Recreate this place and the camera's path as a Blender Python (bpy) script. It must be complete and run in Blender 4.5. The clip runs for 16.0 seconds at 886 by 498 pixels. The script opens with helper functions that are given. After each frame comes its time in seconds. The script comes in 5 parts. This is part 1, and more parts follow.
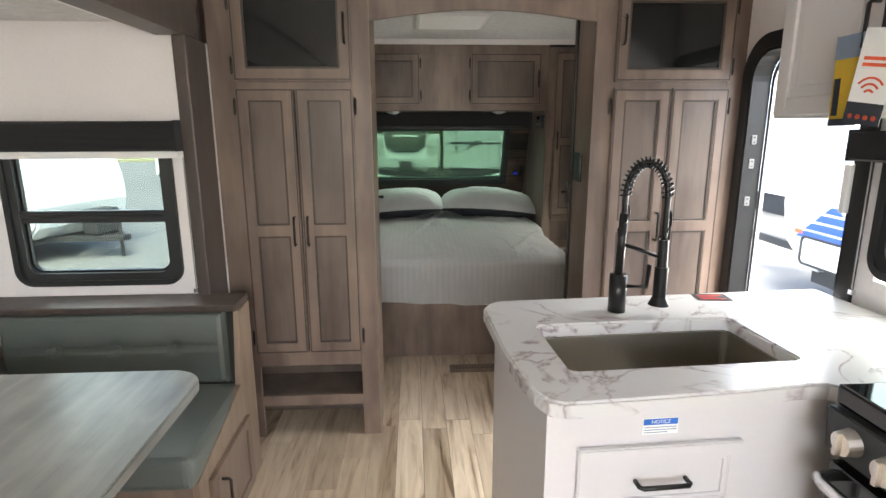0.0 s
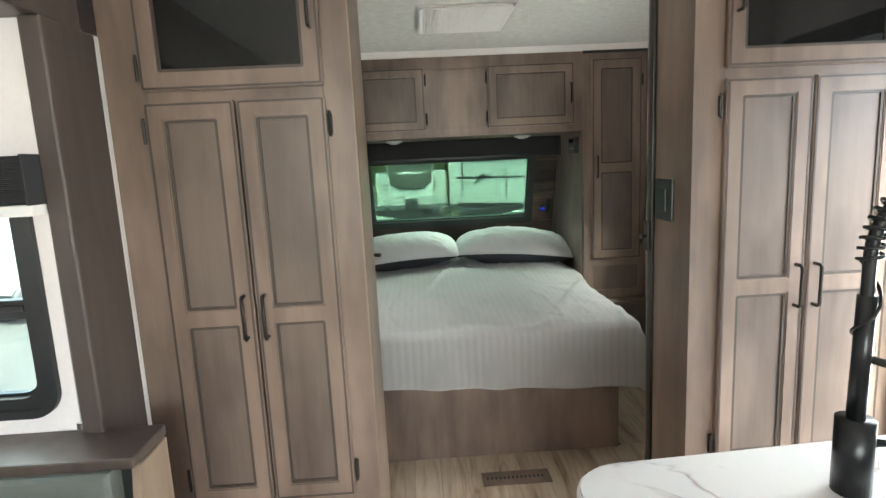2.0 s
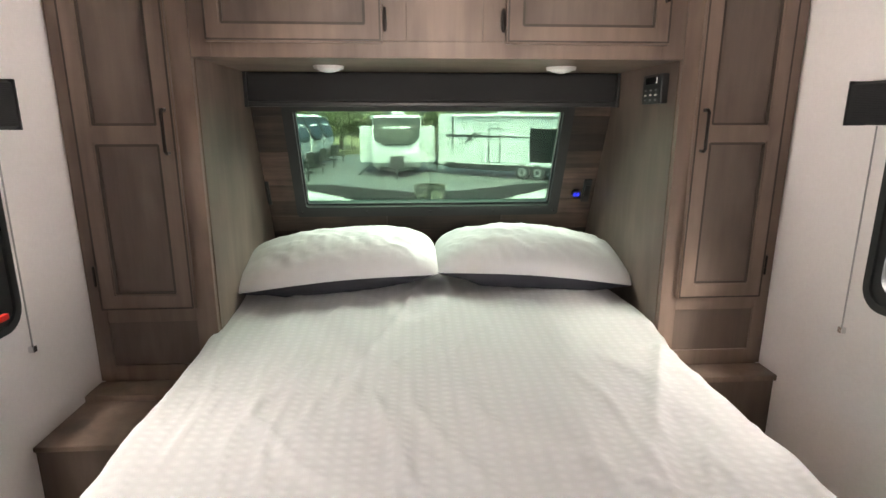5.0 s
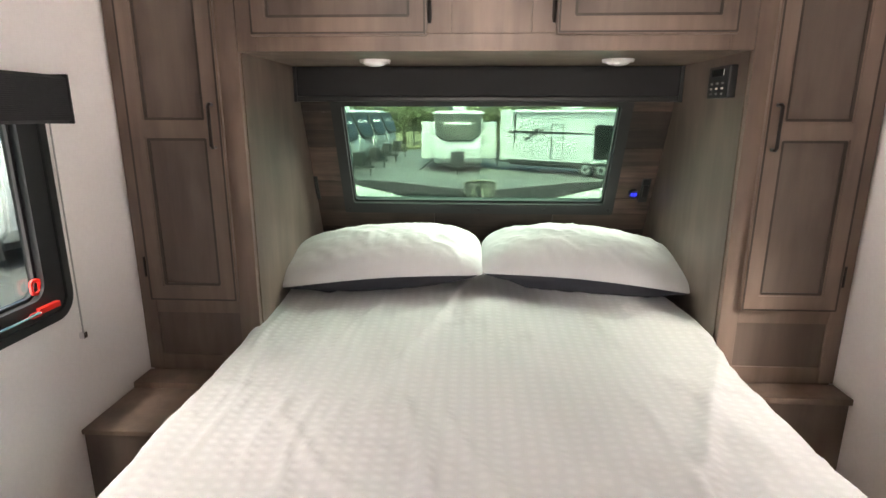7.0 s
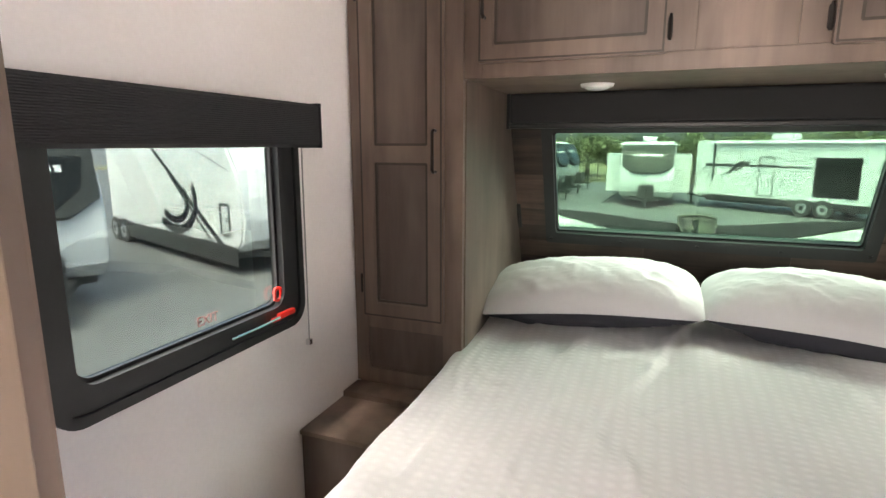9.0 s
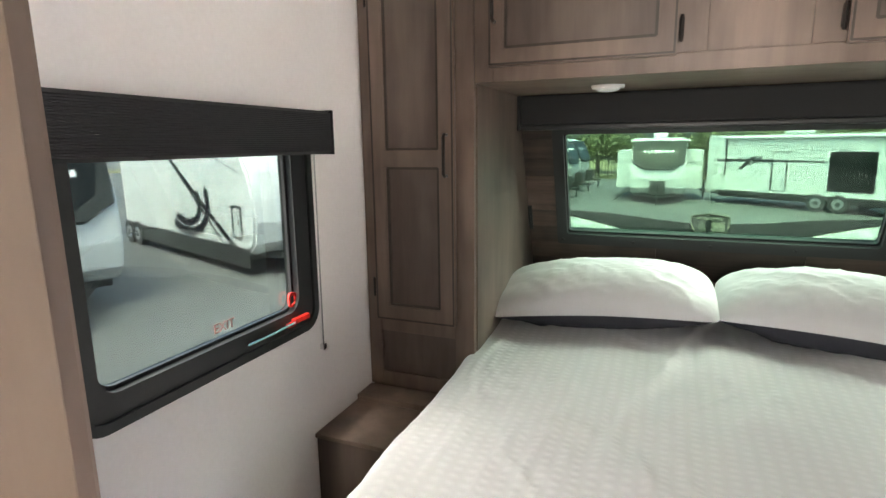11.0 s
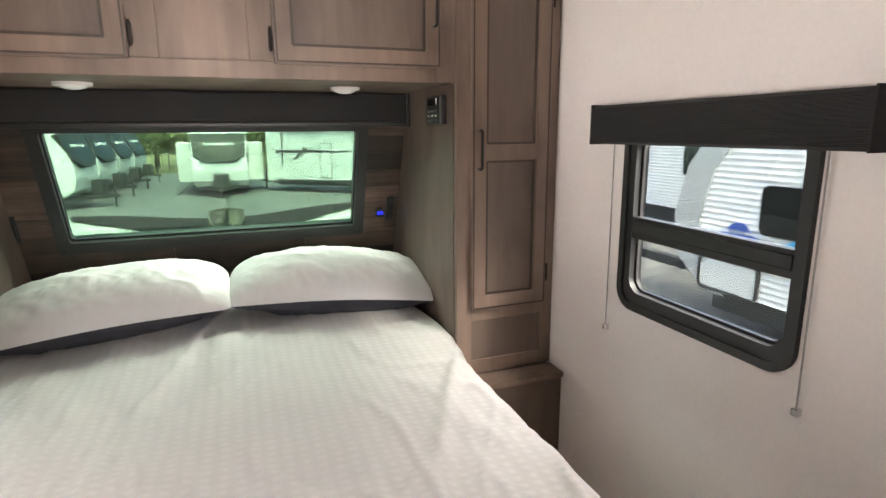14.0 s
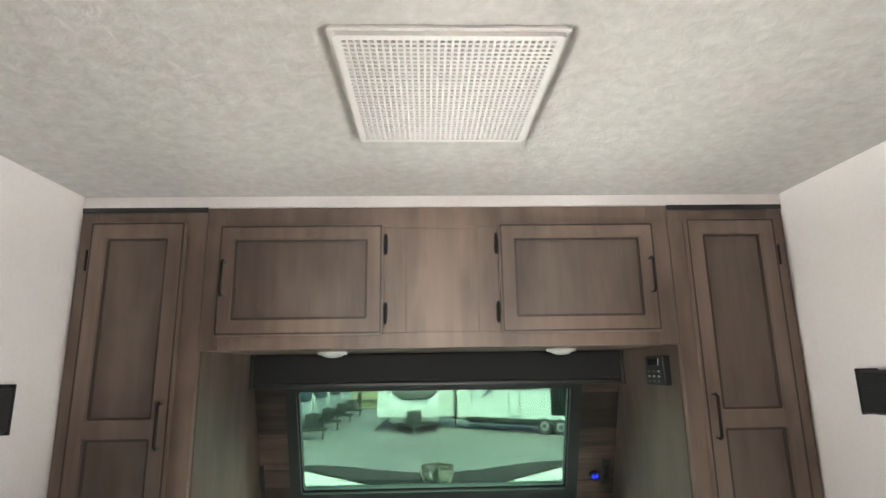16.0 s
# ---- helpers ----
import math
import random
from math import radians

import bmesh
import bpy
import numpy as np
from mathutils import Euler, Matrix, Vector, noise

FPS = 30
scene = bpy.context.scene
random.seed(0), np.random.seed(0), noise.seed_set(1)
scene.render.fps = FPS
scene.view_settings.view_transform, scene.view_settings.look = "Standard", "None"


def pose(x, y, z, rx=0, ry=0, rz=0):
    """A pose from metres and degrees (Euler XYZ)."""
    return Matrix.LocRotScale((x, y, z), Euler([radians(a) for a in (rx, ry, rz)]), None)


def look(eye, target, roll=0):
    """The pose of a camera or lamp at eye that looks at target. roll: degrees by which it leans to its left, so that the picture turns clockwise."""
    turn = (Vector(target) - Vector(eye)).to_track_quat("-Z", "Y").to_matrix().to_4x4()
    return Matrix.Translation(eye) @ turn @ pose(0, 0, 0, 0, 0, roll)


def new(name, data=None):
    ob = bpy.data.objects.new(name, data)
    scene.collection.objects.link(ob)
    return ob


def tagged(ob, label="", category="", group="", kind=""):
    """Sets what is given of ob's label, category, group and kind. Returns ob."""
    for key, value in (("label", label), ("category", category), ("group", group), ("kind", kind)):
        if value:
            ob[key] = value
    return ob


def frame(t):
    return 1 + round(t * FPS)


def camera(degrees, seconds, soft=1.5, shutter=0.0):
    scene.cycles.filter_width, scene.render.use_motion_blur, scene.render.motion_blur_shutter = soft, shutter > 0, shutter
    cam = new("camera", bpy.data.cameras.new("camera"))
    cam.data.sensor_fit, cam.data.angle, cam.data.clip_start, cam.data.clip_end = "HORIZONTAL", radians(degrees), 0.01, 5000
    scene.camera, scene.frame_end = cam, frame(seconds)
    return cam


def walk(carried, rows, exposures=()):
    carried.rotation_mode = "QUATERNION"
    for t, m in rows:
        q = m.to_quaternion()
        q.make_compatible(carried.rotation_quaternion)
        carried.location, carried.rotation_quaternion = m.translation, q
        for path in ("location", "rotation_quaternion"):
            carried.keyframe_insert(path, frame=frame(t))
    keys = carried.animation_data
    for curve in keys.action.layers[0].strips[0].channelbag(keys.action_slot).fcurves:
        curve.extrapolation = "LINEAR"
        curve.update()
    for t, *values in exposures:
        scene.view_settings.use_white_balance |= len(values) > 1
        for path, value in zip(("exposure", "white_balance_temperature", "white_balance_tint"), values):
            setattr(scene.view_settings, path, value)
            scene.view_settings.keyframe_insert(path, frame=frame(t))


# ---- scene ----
EXPOSURES = [(0, 4.17, 6600, 1), (1.5, 4.56, 6500, -2), (2.5, 5.08, 6250, -6), (3.6, 5.48, 6600, 4), (6, 5.62, 6950, 12), (8.5, 5.58, 6950, 12), (11, 5.46, 6700, 6), (12, 5.62, 6950, 11), (13, 5.52, 6950, 12), (14.5, 5.54, 6950, 12), (15.5, 5.52, 6950, 14), (16, 5.42, 6450, 2)]
SKY, SUN, LAMP = 0.13, 0.8, 1.0
cam = camera(78, 16.0)
# seconds, eye (x, y, z), yaw, pitch, roll
ROWS = [
    (0, -0.245, 0.149, 1.424, -3.18, 77.25, 0.17),
    (0.5, -0.344, 0.213, 1.421, -3.72, 77.68, 1.94),
    (1, -0.302, 0.407, 1.397, -4.17, 77.98, 2.41),
    (1.5, -0.243, 0.680, 1.395, -3.29, 80.16, 2.38),
    (2, -0.253, 0.981, 1.385, -2.77, 80.93, 2.73),
    (2.5, -0.238, 1.291, 1.362, -4.52, 80.15, 1.08),
    (3, -0.214, 1.637, 1.353, -5.42, 80.15, 1.07),
    (3.5, -0.254, 1.964, 1.336, -6.69, 78.43, 1.28),
    (3.7, -0.237, 2.083, 1.361, -6.61, 76.56, 0.99),
    (6, -0.056, 2.637, 1.345, 0.53, 76.41, 0.03),
    (6.5, -0.041, 2.621, 1.347, 2.52, 76.13, 0.10),
    (7, -0.053, 2.614, 1.349, 2.76, 76.09, -0.10),
    (7.5, -0.041, 2.620, 1.341, 3.76, 76.27, -0.11),
    (8, -0.048, 2.635, 1.339, 7.56, 76.70, -0.52),
    (8.5, -0.133, 2.682, 1.338, 16.43, 78.11, -0.68),
    (8.7, -0.172, 2.671, 1.330, 19.68, 79.04, -0.56),
    (10.8, -0.201, 2.678, 1.344, 23.87, 79.23, 0.82),
    (11, -0.187, 2.666, 1.347, 22.15, 79.12, 0.75),
    (11.5, -0.127, 2.676, 1.363, 11.14, 78.57, 0.48),
    (12, -0.039, 2.646, 1.361, -4.35, 78.26, 0.25),
    (12.5, 0.031, 2.587, 1.360, -15.15, 78.20, 0.19),
    (13, 0.056, 2.578, 1.371, -19.83, 78.02, 0.09),
    (13.5, 0.062, 2.581, 1.374, -21.25, 77.98, 0.49),
    (14, 0.066, 2.577, 1.375, -20.48, 77.82, 0.48),
    (14.5, 0.060, 2.578, 1.380, -18.63, 79.45, 0.64),
    (15, 0.006, 2.579, 1.429, -14.01, 86.41, 0.71),
    (15.5, -0.025, 2.575, 1.452, -5.97, 97.14, 0.91),
    (16, -0.046, 2.575, 1.466, -1.69, 102.30, 0.85),
]
walk(cam, [(t, pose(x, y, z, pitch, roll, yaw)) for t, x, y, z, yaw, pitch, roll in ROWS], EXPOSURES)

# ---- world and sun ----
world = bpy.data.worlds.new("world")
scene.world = world
world.use_nodes = True
wn = world.node_tree
sky = wn.nodes.new("ShaderNodeTexSky")
sky.sky_type, sky.sun_disc = "NISHITA", False
sky.sun_elevation, sky.sun_rotation = radians(60.8), radians(174)
sky.air_density, sky.dust_density, sky.ozone_density = 0.6, 5.0, 1.0
wn.links.new(sky.outputs["Color"], wn.nodes["Background"].inputs["Color"])
wn.nodes["Background"].inputs["Strength"].default_value = SKY

sun = new("sun", bpy.data.lights.new("sun", "SUN"))
sun.data.energy, sun.data.angle, sun.data.color = SUN, radians(30), (1.0, 0.96, 0.9)
sun.matrix_world = look((0.5, -5, 9), (0, 0, 0))


def sky_light(name, eye, target, w, h, power, color=(0.95, 1.0, 0.99)):
    """An area lamp added outside an opening, in place of daylight falling in through it."""
    ob = new(name, bpy.data.lights.new(name, "AREA"))
    ob.data.shape, ob.data.size, ob.data.size_y = "RECTANGLE", w, h
    ob.data.energy, ob.data.color = power, color
    ob.matrix_world = look(eye, target)
    return ob


WARM = (1.0, 0.95, 0.93)
sky_light("sky_at_front_window", (0, 5.62, 1.92), (0, 4.6, 0.75), 1.3, 0.6, LAMP * 2.2, (0.84, 1.0, 0.88))
sky_light("sky_at_entry_side_window", (2.7, 3.65, 2.35), (0.0, 3.55, 0.7), 1.8, 1.2, LAMP * 6.0, WARM)
sky_light("sky_at_exit_window", (-2.7, 3.65, 2.35), (0.0, 3.55, 0.7), 1.8, 1.2, LAMP * 6.0, WARM)
# Fill lamps added to brighten walls and ceiling, in place of bounced daylight.
sky_light("ground_fill_at_entry_side_window", (4.6, 3.65, -0.95), (-0.6, 3.65, 1.7), 3.4, 0.9, LAMP * 25.0, WARM)
sky_light("ground_fill_at_exit_window", (-4.6, 3.65, -0.95), (0.6, 3.65, 1.7), 3.4, 0.9, LAMP * 25.0, WARM)
sky_light("neighbour_fill_at_entry_side_window", (3.7, 3.55, 0.55), (-1.17, 3.6, 1.75), 2.6, 1.2, LAMP * 10.5, WARM)
sky_light("neighbour_fill_at_exit_window", (-3.7, 3.55, 0.55), (1.17, 3.6, 1.75), 2.6, 1.2, LAMP * 7.0, WARM)
sky_light("sky_at_entry", (2.3, 2.13, 2.75), (0.1, 2.0, 0.0), 1.1, 0.9, LAMP * 11.5, (1.0, 0.97, 0.92))
sky_light("sky_at_rear_window", (-0.1, -1.75, 1.45), (-0.4, 2.4, 1.35), 1.6, 0.9, LAMP * 1.8, (1.0, 0.97, 0.95))


# ---- materials ----
def material(name):
    m = bpy.data.materials.new(name)
    m.use_nodes = True
    return m, m.node_tree, m.node_tree.nodes["Principled BSDF"]


def node(nt, kind, **values):
    n = nt.nodes.new(kind)
    for k, v in values.items():
        n.inputs[k.replace("_", " ")].default_value = v
    return n


def position(nt, scale):
    geo = nt.nodes.new("ShaderNodeNewGeometry")
    mul = nt.nodes.new("ShaderNodeVectorMath")
    mul.operation = "MULTIPLY"
    mul.inputs[1].default_value = scale
    nt.links.new(geo.outputs["Position"], mul.inputs[0])
    return mul.outputs[0]


def ramp(nt, fac, stops):
    r = nt.nodes.new("ShaderNodeValToRGB")
    el = r.color_ramp.elements
    while len(el) < len(stops):
        el.new(0.5)
    for e, (p, c) in zip(el, stops):
        e.position, e.color = p, (*c, 1)
    nt.links.new(fac, r.inputs["Fac"])
    return r.outputs["Color"]


def mixed(nt, fac, a, b, mode="MIX"):
    m = nt.nodes.new("ShaderNodeMix")
    m.data_type, m.blend_type = "RGBA", mode
    for sock, v in ((m.inputs["Factor"], fac), (m.inputs[6], a), (m.inputs[7], b)):
        if isinstance(v, (int, float)):
            sock.default_value = v
        elif isinstance(v, tuple):
            sock.default_value = (*v, 1)
        else:
            nt.links.new(v, sock)
    return m.outputs[2]


def bump(nt, bsdf, height, strength, distance=0.002):
    b = nt.nodes.new("ShaderNodeBump")
    b.inputs["Strength"].default_value, b.inputs["Distance"].default_value = strength, distance
    nt.links.new(height, b.inputs["Height"])
    nt.links.new(b.outputs["Normal"], bsdf.inputs["Normal"])


def random_value(nt):
    return nt.nodes.new("ShaderNodeObjectInfo").outputs["Random"]


def wood_material(name, dark, light, stretch=(26, 26, 2.2), rough=0.42, vary=0.0, blotch=0.35):
    m, nt, b = material(name)
    grain = node(nt, "ShaderNodeTexNoise", Scale=1.0, Detail=6.0, Roughness=0.6, Distortion=0.4)
    nt.links.new(position(nt, stretch), grain.inputs["Vector"])
    stain = node(nt, "ShaderNodeTexNoise", Scale=3.2, Detail=3.0)
    nt.links.new(position(nt, (1.4, 1.4, 0.6)), stain.inputs["Vector"])
    col = ramp(nt, grain.outputs["Fac"], ((0.3, dark), (0.72, light)))
    col = mixed(nt, blotch, col, ramp(nt, stain.outputs["Fac"], ((0.41, dark), (0.59, light))))
    if vary:
        tone = ramp(nt, random_value(nt), ((0.0, (1 - vary,) * 3), (1.0, (1.0,) * 3)))
        col = mixed(nt, 1.0, col, tone, "MULTIPLY")
    nt.links.new(col, b.inputs["Base Color"])
    b.inputs["Roughness"].default_value = rough
    bump(nt, b, grain.outputs["Fac"], 0.12, 0.001)
    return m


def plain_material(name, color, rough=0.5, metal=0.0, grain=60.0, amount=0.12, relief=0.1, coat=0.0, spec=0.5):
    m, nt, b = material(name)
    b.inputs["Specular IOR Level"].default_value = spec
    n = node(nt, "ShaderNodeTexNoise", Scale=grain, Detail=4.0)
    nt.links.new(position(nt, (1, 1, 1)), n.inputs["Vector"])
    big = node(nt, "ShaderNodeTexNoise", Scale=2.3, Detail=3.0)
    nt.links.new(position(nt, (1, 1, 1)), big.inputs["Vector"])
    low = tuple(c * (1 - amount) for c in color)
    high = tuple(min(1, c * (1 + amount * 0.5)) for c in color)
    col = mixed(nt, 0.5, ramp(nt, n.outputs["Fac"], ((0.3, low), (0.7, high))), ramp(nt, big.outputs["Fac"], ((0.3, low), (0.7, high))))
    nt.links.new(col, b.inputs["Base Color"])
    b.inputs["Roughness"].default_value, b.inputs["Metallic"].default_value = rough, metal
    b.inputs["Coat Weight"].default_value = coat
    if relief:
        bump(nt, b, n.outputs["Fac"], relief, 0.001)
    return m


def glass_material(name, tint, rough=0.0):
    m, nt, b = material(name)
    out = nt.nodes["Material Output"]
    clear = nt.nodes.new("ShaderNodeBsdfTransparent")
    clear.inputs["Color"].default_value = (*tint, 1)
    gloss = node(nt, "ShaderNodeBsdfGlossy", Roughness=rough)
    gloss.inputs["Color"].default_value = (1, 1, 1, 1)
    lw = node(nt, "ShaderNodeLayerWeight", Blend=0.5)
    power = nt.nodes.new("ShaderNodeMath")
    power.operation = "POWER"
    power.inputs[1].default_value = 4.0
    nt.links.new(lw.outputs["Facing"], power.inputs[0])
    gain = nt.nodes.new("ShaderNodeMath")
    gain.operation = "MULTIPLY_ADD"
    gain.inputs[1].default_value, gain.inputs[2].default_value = 0.5, 0.025
    nt.links.new(power.outputs[0], gain.inputs[0])
    mix = nt.nodes.new("ShaderNodeMixShader")
    nt.links.new(gain.outputs[0], mix.inputs[0])
    nt.links.new(clear.outputs[0], mix.inputs[1])
    nt.links.new(gloss.outputs[0], mix.inputs[2])
    nt.links.new(mix.outputs[0], out.inputs["Surface"])
    nt.nodes.remove(b)
    return m


def floor_material():
    """Pale vinyl planks with dark streaks and knots."""
    m, nt, b = material("vinyl_floor_plank")
    info = random_value(nt)
    shift = nt.nodes.new("ShaderNodeVectorMath")
    shift.operation = "MULTIPLY_ADD"
    comb = nt.nodes.new("ShaderNodeCombineXYZ")
    nt.links.new(info, comb.inputs["X"])
    nt.links.new(info, comb.inputs["Z"])
    shift.inputs[1].default_value = (40, 0, 23)
    nt.links.new(comb.outputs[0], shift.inputs[0])
    nt.links.new(position(nt, (24, 2.2, 24)), shift.inputs[2])
    grain = node(nt, "ShaderNodeTexNoise", Scale=1.0, Detail=7.0, Roughness=0.62, Distortion=0.8)
    nt.links.new(shift.outputs[0], grain.inputs["Vector"])
    streak = node(nt, "ShaderNodeTexNoise", Scale=0.36, Detail=4.0, Roughness=0.6, Distortion=1.6)
    nt.links.new(shift.outputs[0], streak.inputs["Vector"])
    col = ramp(nt, grain.outputs["Fac"], ((0.28, (0.38, 0.29, 0.21)), (0.48, (0.62, 0.50, 0.385)), (0.72, (0.76, 0.64, 0.51))))
    dark = ramp(nt, streak.outputs["Fac"], ((0.30, (0.24, 0.17, 0.12)), (0.39, (0.80, 0.76, 0.72)), (0.50, (1.0, 1.0, 1.0))))
    col = mixed(nt, 0.85, col, dark, "MULTIPLY")
    col = mixed(nt, 1.0, col, ramp(nt, info, ((0.0, (0.56, 0.53, 0.50)), (1.0, (1.0, 1.0, 1.0)))), "MULTIPLY")
    nt.links.new(col, b.inputs["Base Color"])
    b.inputs["Roughness"].default_value = 0.36
    bump(nt, b, grain.outputs["Fac"], 0.12, 0.001)
    return m


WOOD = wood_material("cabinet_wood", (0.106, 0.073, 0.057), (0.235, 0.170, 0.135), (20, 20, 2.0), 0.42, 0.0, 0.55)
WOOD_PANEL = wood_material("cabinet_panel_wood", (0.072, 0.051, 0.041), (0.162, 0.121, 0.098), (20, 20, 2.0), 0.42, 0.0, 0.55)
GLAZE = wood_material("dark_glazed_wood", (0.03, 0.021, 0.016), (0.07, 0.05, 0.038))
WOOD_EDGE = wood_material("pale_edge_wood", (0.17, 0.122, 0.088), (0.29, 0.215, 0.158))
DARK_WOOD = wood_material("dark_trim_wood", (0.045, 0.034, 0.03), (0.085, 0.064, 0.055))
PLANK = wood_material("rustic_plank_wood", (0.022, 0.015, 0.012), (0.19, 0.122, 0.094), (3.0, 26, 40), 0.6, 0.8)
FLOOR_WOOD = floor_material()
WALL = plain_material("white_wall_vinyl", (0.83, 0.785, 0.775), 0.55, 0, 90, 0.05, 0.06)
WHITE_CAB = plain_material("white_cabinet_paint", (0.64, 0.615, 0.625), 0.38, 0, 120, 0.03, 0.03)
BLACK = plain_material("black_plastic", (0.016, 0.017, 0.018), 0.42, 0, 160, 0.2, 0.08)
BLACK_METAL = plain_material("matt_black_metal", (0.014, 0.014, 0.015), 0.32, 0.3, 200, 0.2, 0.05)
BRONZE = plain_material("dark_bronze_metal", (0.035, 0.03, 0.027), 0.38, 0.7, 200, 0.3, 0.05)
CHROME = plain_material("chrome", (0.75, 0.75, 0.76), 0.14, 1.0, 200, 0.05, 0.0)
SINK_STEEL = plain_material("satin_sink_steel", (0.52, 0.485, 0.43), 0.36, 1.0, 220, 0.12, 0.06)
STEEL = plain_material("brushed_steel", (0.74, 0.70, 0.66), 0.42, 1.0, 220, 0.1, 0.06)
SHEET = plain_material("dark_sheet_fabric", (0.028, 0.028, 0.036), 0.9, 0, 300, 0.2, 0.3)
VINYL = plain_material("sage_grey_vinyl", (0.115, 0.13, 0.118), 0.46, 0, 220, 0.12, 0.2)
WHITE_PLASTIC = plain_material("white_plastic", (0.78, 0.76, 0.75), 0.4, 0, 150, 0.03, 0.03)
RED = plain_material("red_plastic", (0.75, 0.03, 0.02), 0.4, 0, 150, 0.08, 0.03)
BLIND = plain_material("black_blind_fabric", (0.02, 0.02, 0.022), 0.8, 0, 260, 0.25, 0.25)
GLASS = glass_material("green_tinted_glass", (0.205, 0.28, 0.228))
PALE_GLASS = glass_material("pale_tinted_glass", (0.52, 0.57, 0.55))
SIDE_GLASS = glass_material("grey_tinted_glass", (0.235, 0.263, 0.25))
LIGHT_GLASS = glass_material("lightly_tinted_glass", (0.315, 0.337, 0.32))
DARK_GLASS = plain_material("dark_cabinet_glass", (0.008, 0.008, 0.008), 0.06, 0, 100, 0.1, 0.0, 0.3)


def ceiling_material():
    m, nt, b = material("ceiling_vinyl")
    a = node(nt, "ShaderNodeTexNoise", Scale=26.0, Detail=7.0, Roughness=0.66, Distortion=0.35)
    nt.links.new(position(nt, (1, 1, 1)), a.inputs["Vector"])
    nt.links.new(ramp(nt, a.outputs["Fac"], ((0.36, (0.55, 0.535, 0.515)), (0.52, (0.61, 0.595, 0.575)), (0.66, (0.67, 0.655, 0.635)))), b.inputs["Base Color"])
    b.inputs["Roughness"].default_value = 0.6
    bump(nt, b, a.outputs["Fac"], 0.7, 0.006)
    return m


def quilt_material():
    m, nt, b = material("white_quilt_cotton")
    wave = []
    for d in ("X", "Y"):
        w = nt.nodes.new("ShaderNodeTexWave")
        w.bands_direction, w.wave_profile = d, "SIN"
        w.inputs["Scale"].default_value, w.inputs["Distortion"].default_value, w.inputs["Detail"].default_value = 9.0, 0.8, 1.0
        nt.links.new(position(nt, (1, 1.3, 1)), w.inputs["Vector"])
        wave.append(w.outputs["Fac"])
    mul = nt.nodes.new("ShaderNodeMath")
    mul.operation = "MULTIPLY"
    nt.links.new(wave[0], mul.inputs[0])
    nt.links.new(wave[1], mul.inputs[1])
    fine = node(nt, "ShaderNodeTexNoise", Scale=320.0, Detail=2.0)
    nt.links.new(position(nt, (1, 1, 1)), fine.inputs["Vector"])
    add = nt.nodes.new("ShaderNodeMath")
    add.operation = "MULTIPLY_ADD"
    add.inputs[1].default_value = 0.12
    nt.links.new(fine.outputs["Fac"], add.inputs[0])
    nt.links.new(mul.outputs[0], add.inputs[2])
    nt.links.new(ramp(nt, mul.outputs[0], ((0.0, (0.73, 0.716, 0.706)), (0.8, (0.78, 0.765, 0.755)))), b.inputs["Base Color"])
    b.inputs["Roughness"].default_value = 0.9
    b.inputs["Sheen Weight"].default_value = 0.15
    bump(nt, b, add.outputs[0], 0.3, 0.0032)
    return m


def marble_material():
    m, nt, b = material("white_marble_laminate")
    warp = node(nt, "ShaderNodeTexNoise", Scale=3.0, Detail=5.0, Roughness=0.6)
    nt.links.new(position(nt, (1, 1, 1)), warp.inputs["Vector"])
    n = node(nt, "ShaderNodeTexNoise", Scale=2.6, Detail=4.0, Roughness=0.55, Distortion=1.6)
    nt.links.new(position(nt, (1.0, 1.5, 1)), n.inputs["Vector"])
    sub = nt.nodes.new("ShaderNodeMath")
    sub.operation = "SUBTRACT"
    sub.inputs[1].default_value = 0.5
    nt.links.new(n.outputs["Fac"], sub.inputs[0])
    ab = nt.nodes.new("ShaderNodeMath")
    ab.operation = "ABSOLUTE"
    nt.links.new(sub.outputs[0], ab.inputs[0])
    vein = ramp(nt, ab.outputs[0], ((0.0, (0.26, 0.2, 0.21)), (0.010, (0.46, 0.41, 0.42)), (0.035, (0.64, 0.62, 0.62))))
    mask = ramp(nt, warp.outputs["Fac"], ((0.40, (0.0, 0.0, 0.0)), (0.52, (1.0, 1.0, 1.0))))
    col = mixed(nt, mask, (0.64, 0.62, 0.62), vein)
    nt.links.new(col, b.inputs["Base Color"])
    b.inputs["Roughness"].default_value = 0.3
    return m


def lamp_material():
    m, nt, b = material("lamp_diffuser")
    b.inputs["Base Color"].default_value = (0.85, 0.85, 0.84, 1)
    b.inputs["Roughness"].default_value = 0.35
    return m


COTTON = plain_material("white_pillow_cotton", (0.50, 0.490, 0.484), 0.9, 0, 26, 0.03, 0.35)
CEILING, QUILT, MARBLE, DIFFUSER = ceiling_material(), quilt_material(), marble_material(), lamp_material()


# ---- building helpers ----
ORIGIN = {}


def thing(name, at, label, category, group="", kind=""):
    ob = new(name)
    ob.empty_display_size = 0.1
    ob.location = at
    ORIGIN[ob.name] = Vector(at)
    return tagged(ob, label, category, group, kind)


def finish(name, bm, mat, at):
    bmesh.ops.translate(bm, verts=bm.verts, vec=-Vector(at))
    bmesh.ops.recalc_face_normals(bm, faces=bm.faces)
    me = bpy.data.meshes.new(name)
    bm.to_mesh(me)
    bm.free()
    me.materials.append(mat)
    return me


def part(name, bm, mat, parent, label="", smooth=False):
    """One mesh under a thing or a part; bm is in world metres."""
    at = ORIGIN[parent.name]
    me = finish(name, bm, mat, at)
    if smooth:
        me.shade_smooth()
    ob = new(name, me)
    ob.parent = parent
    ORIGIN[ob.name] = at
    return tagged(ob, label)


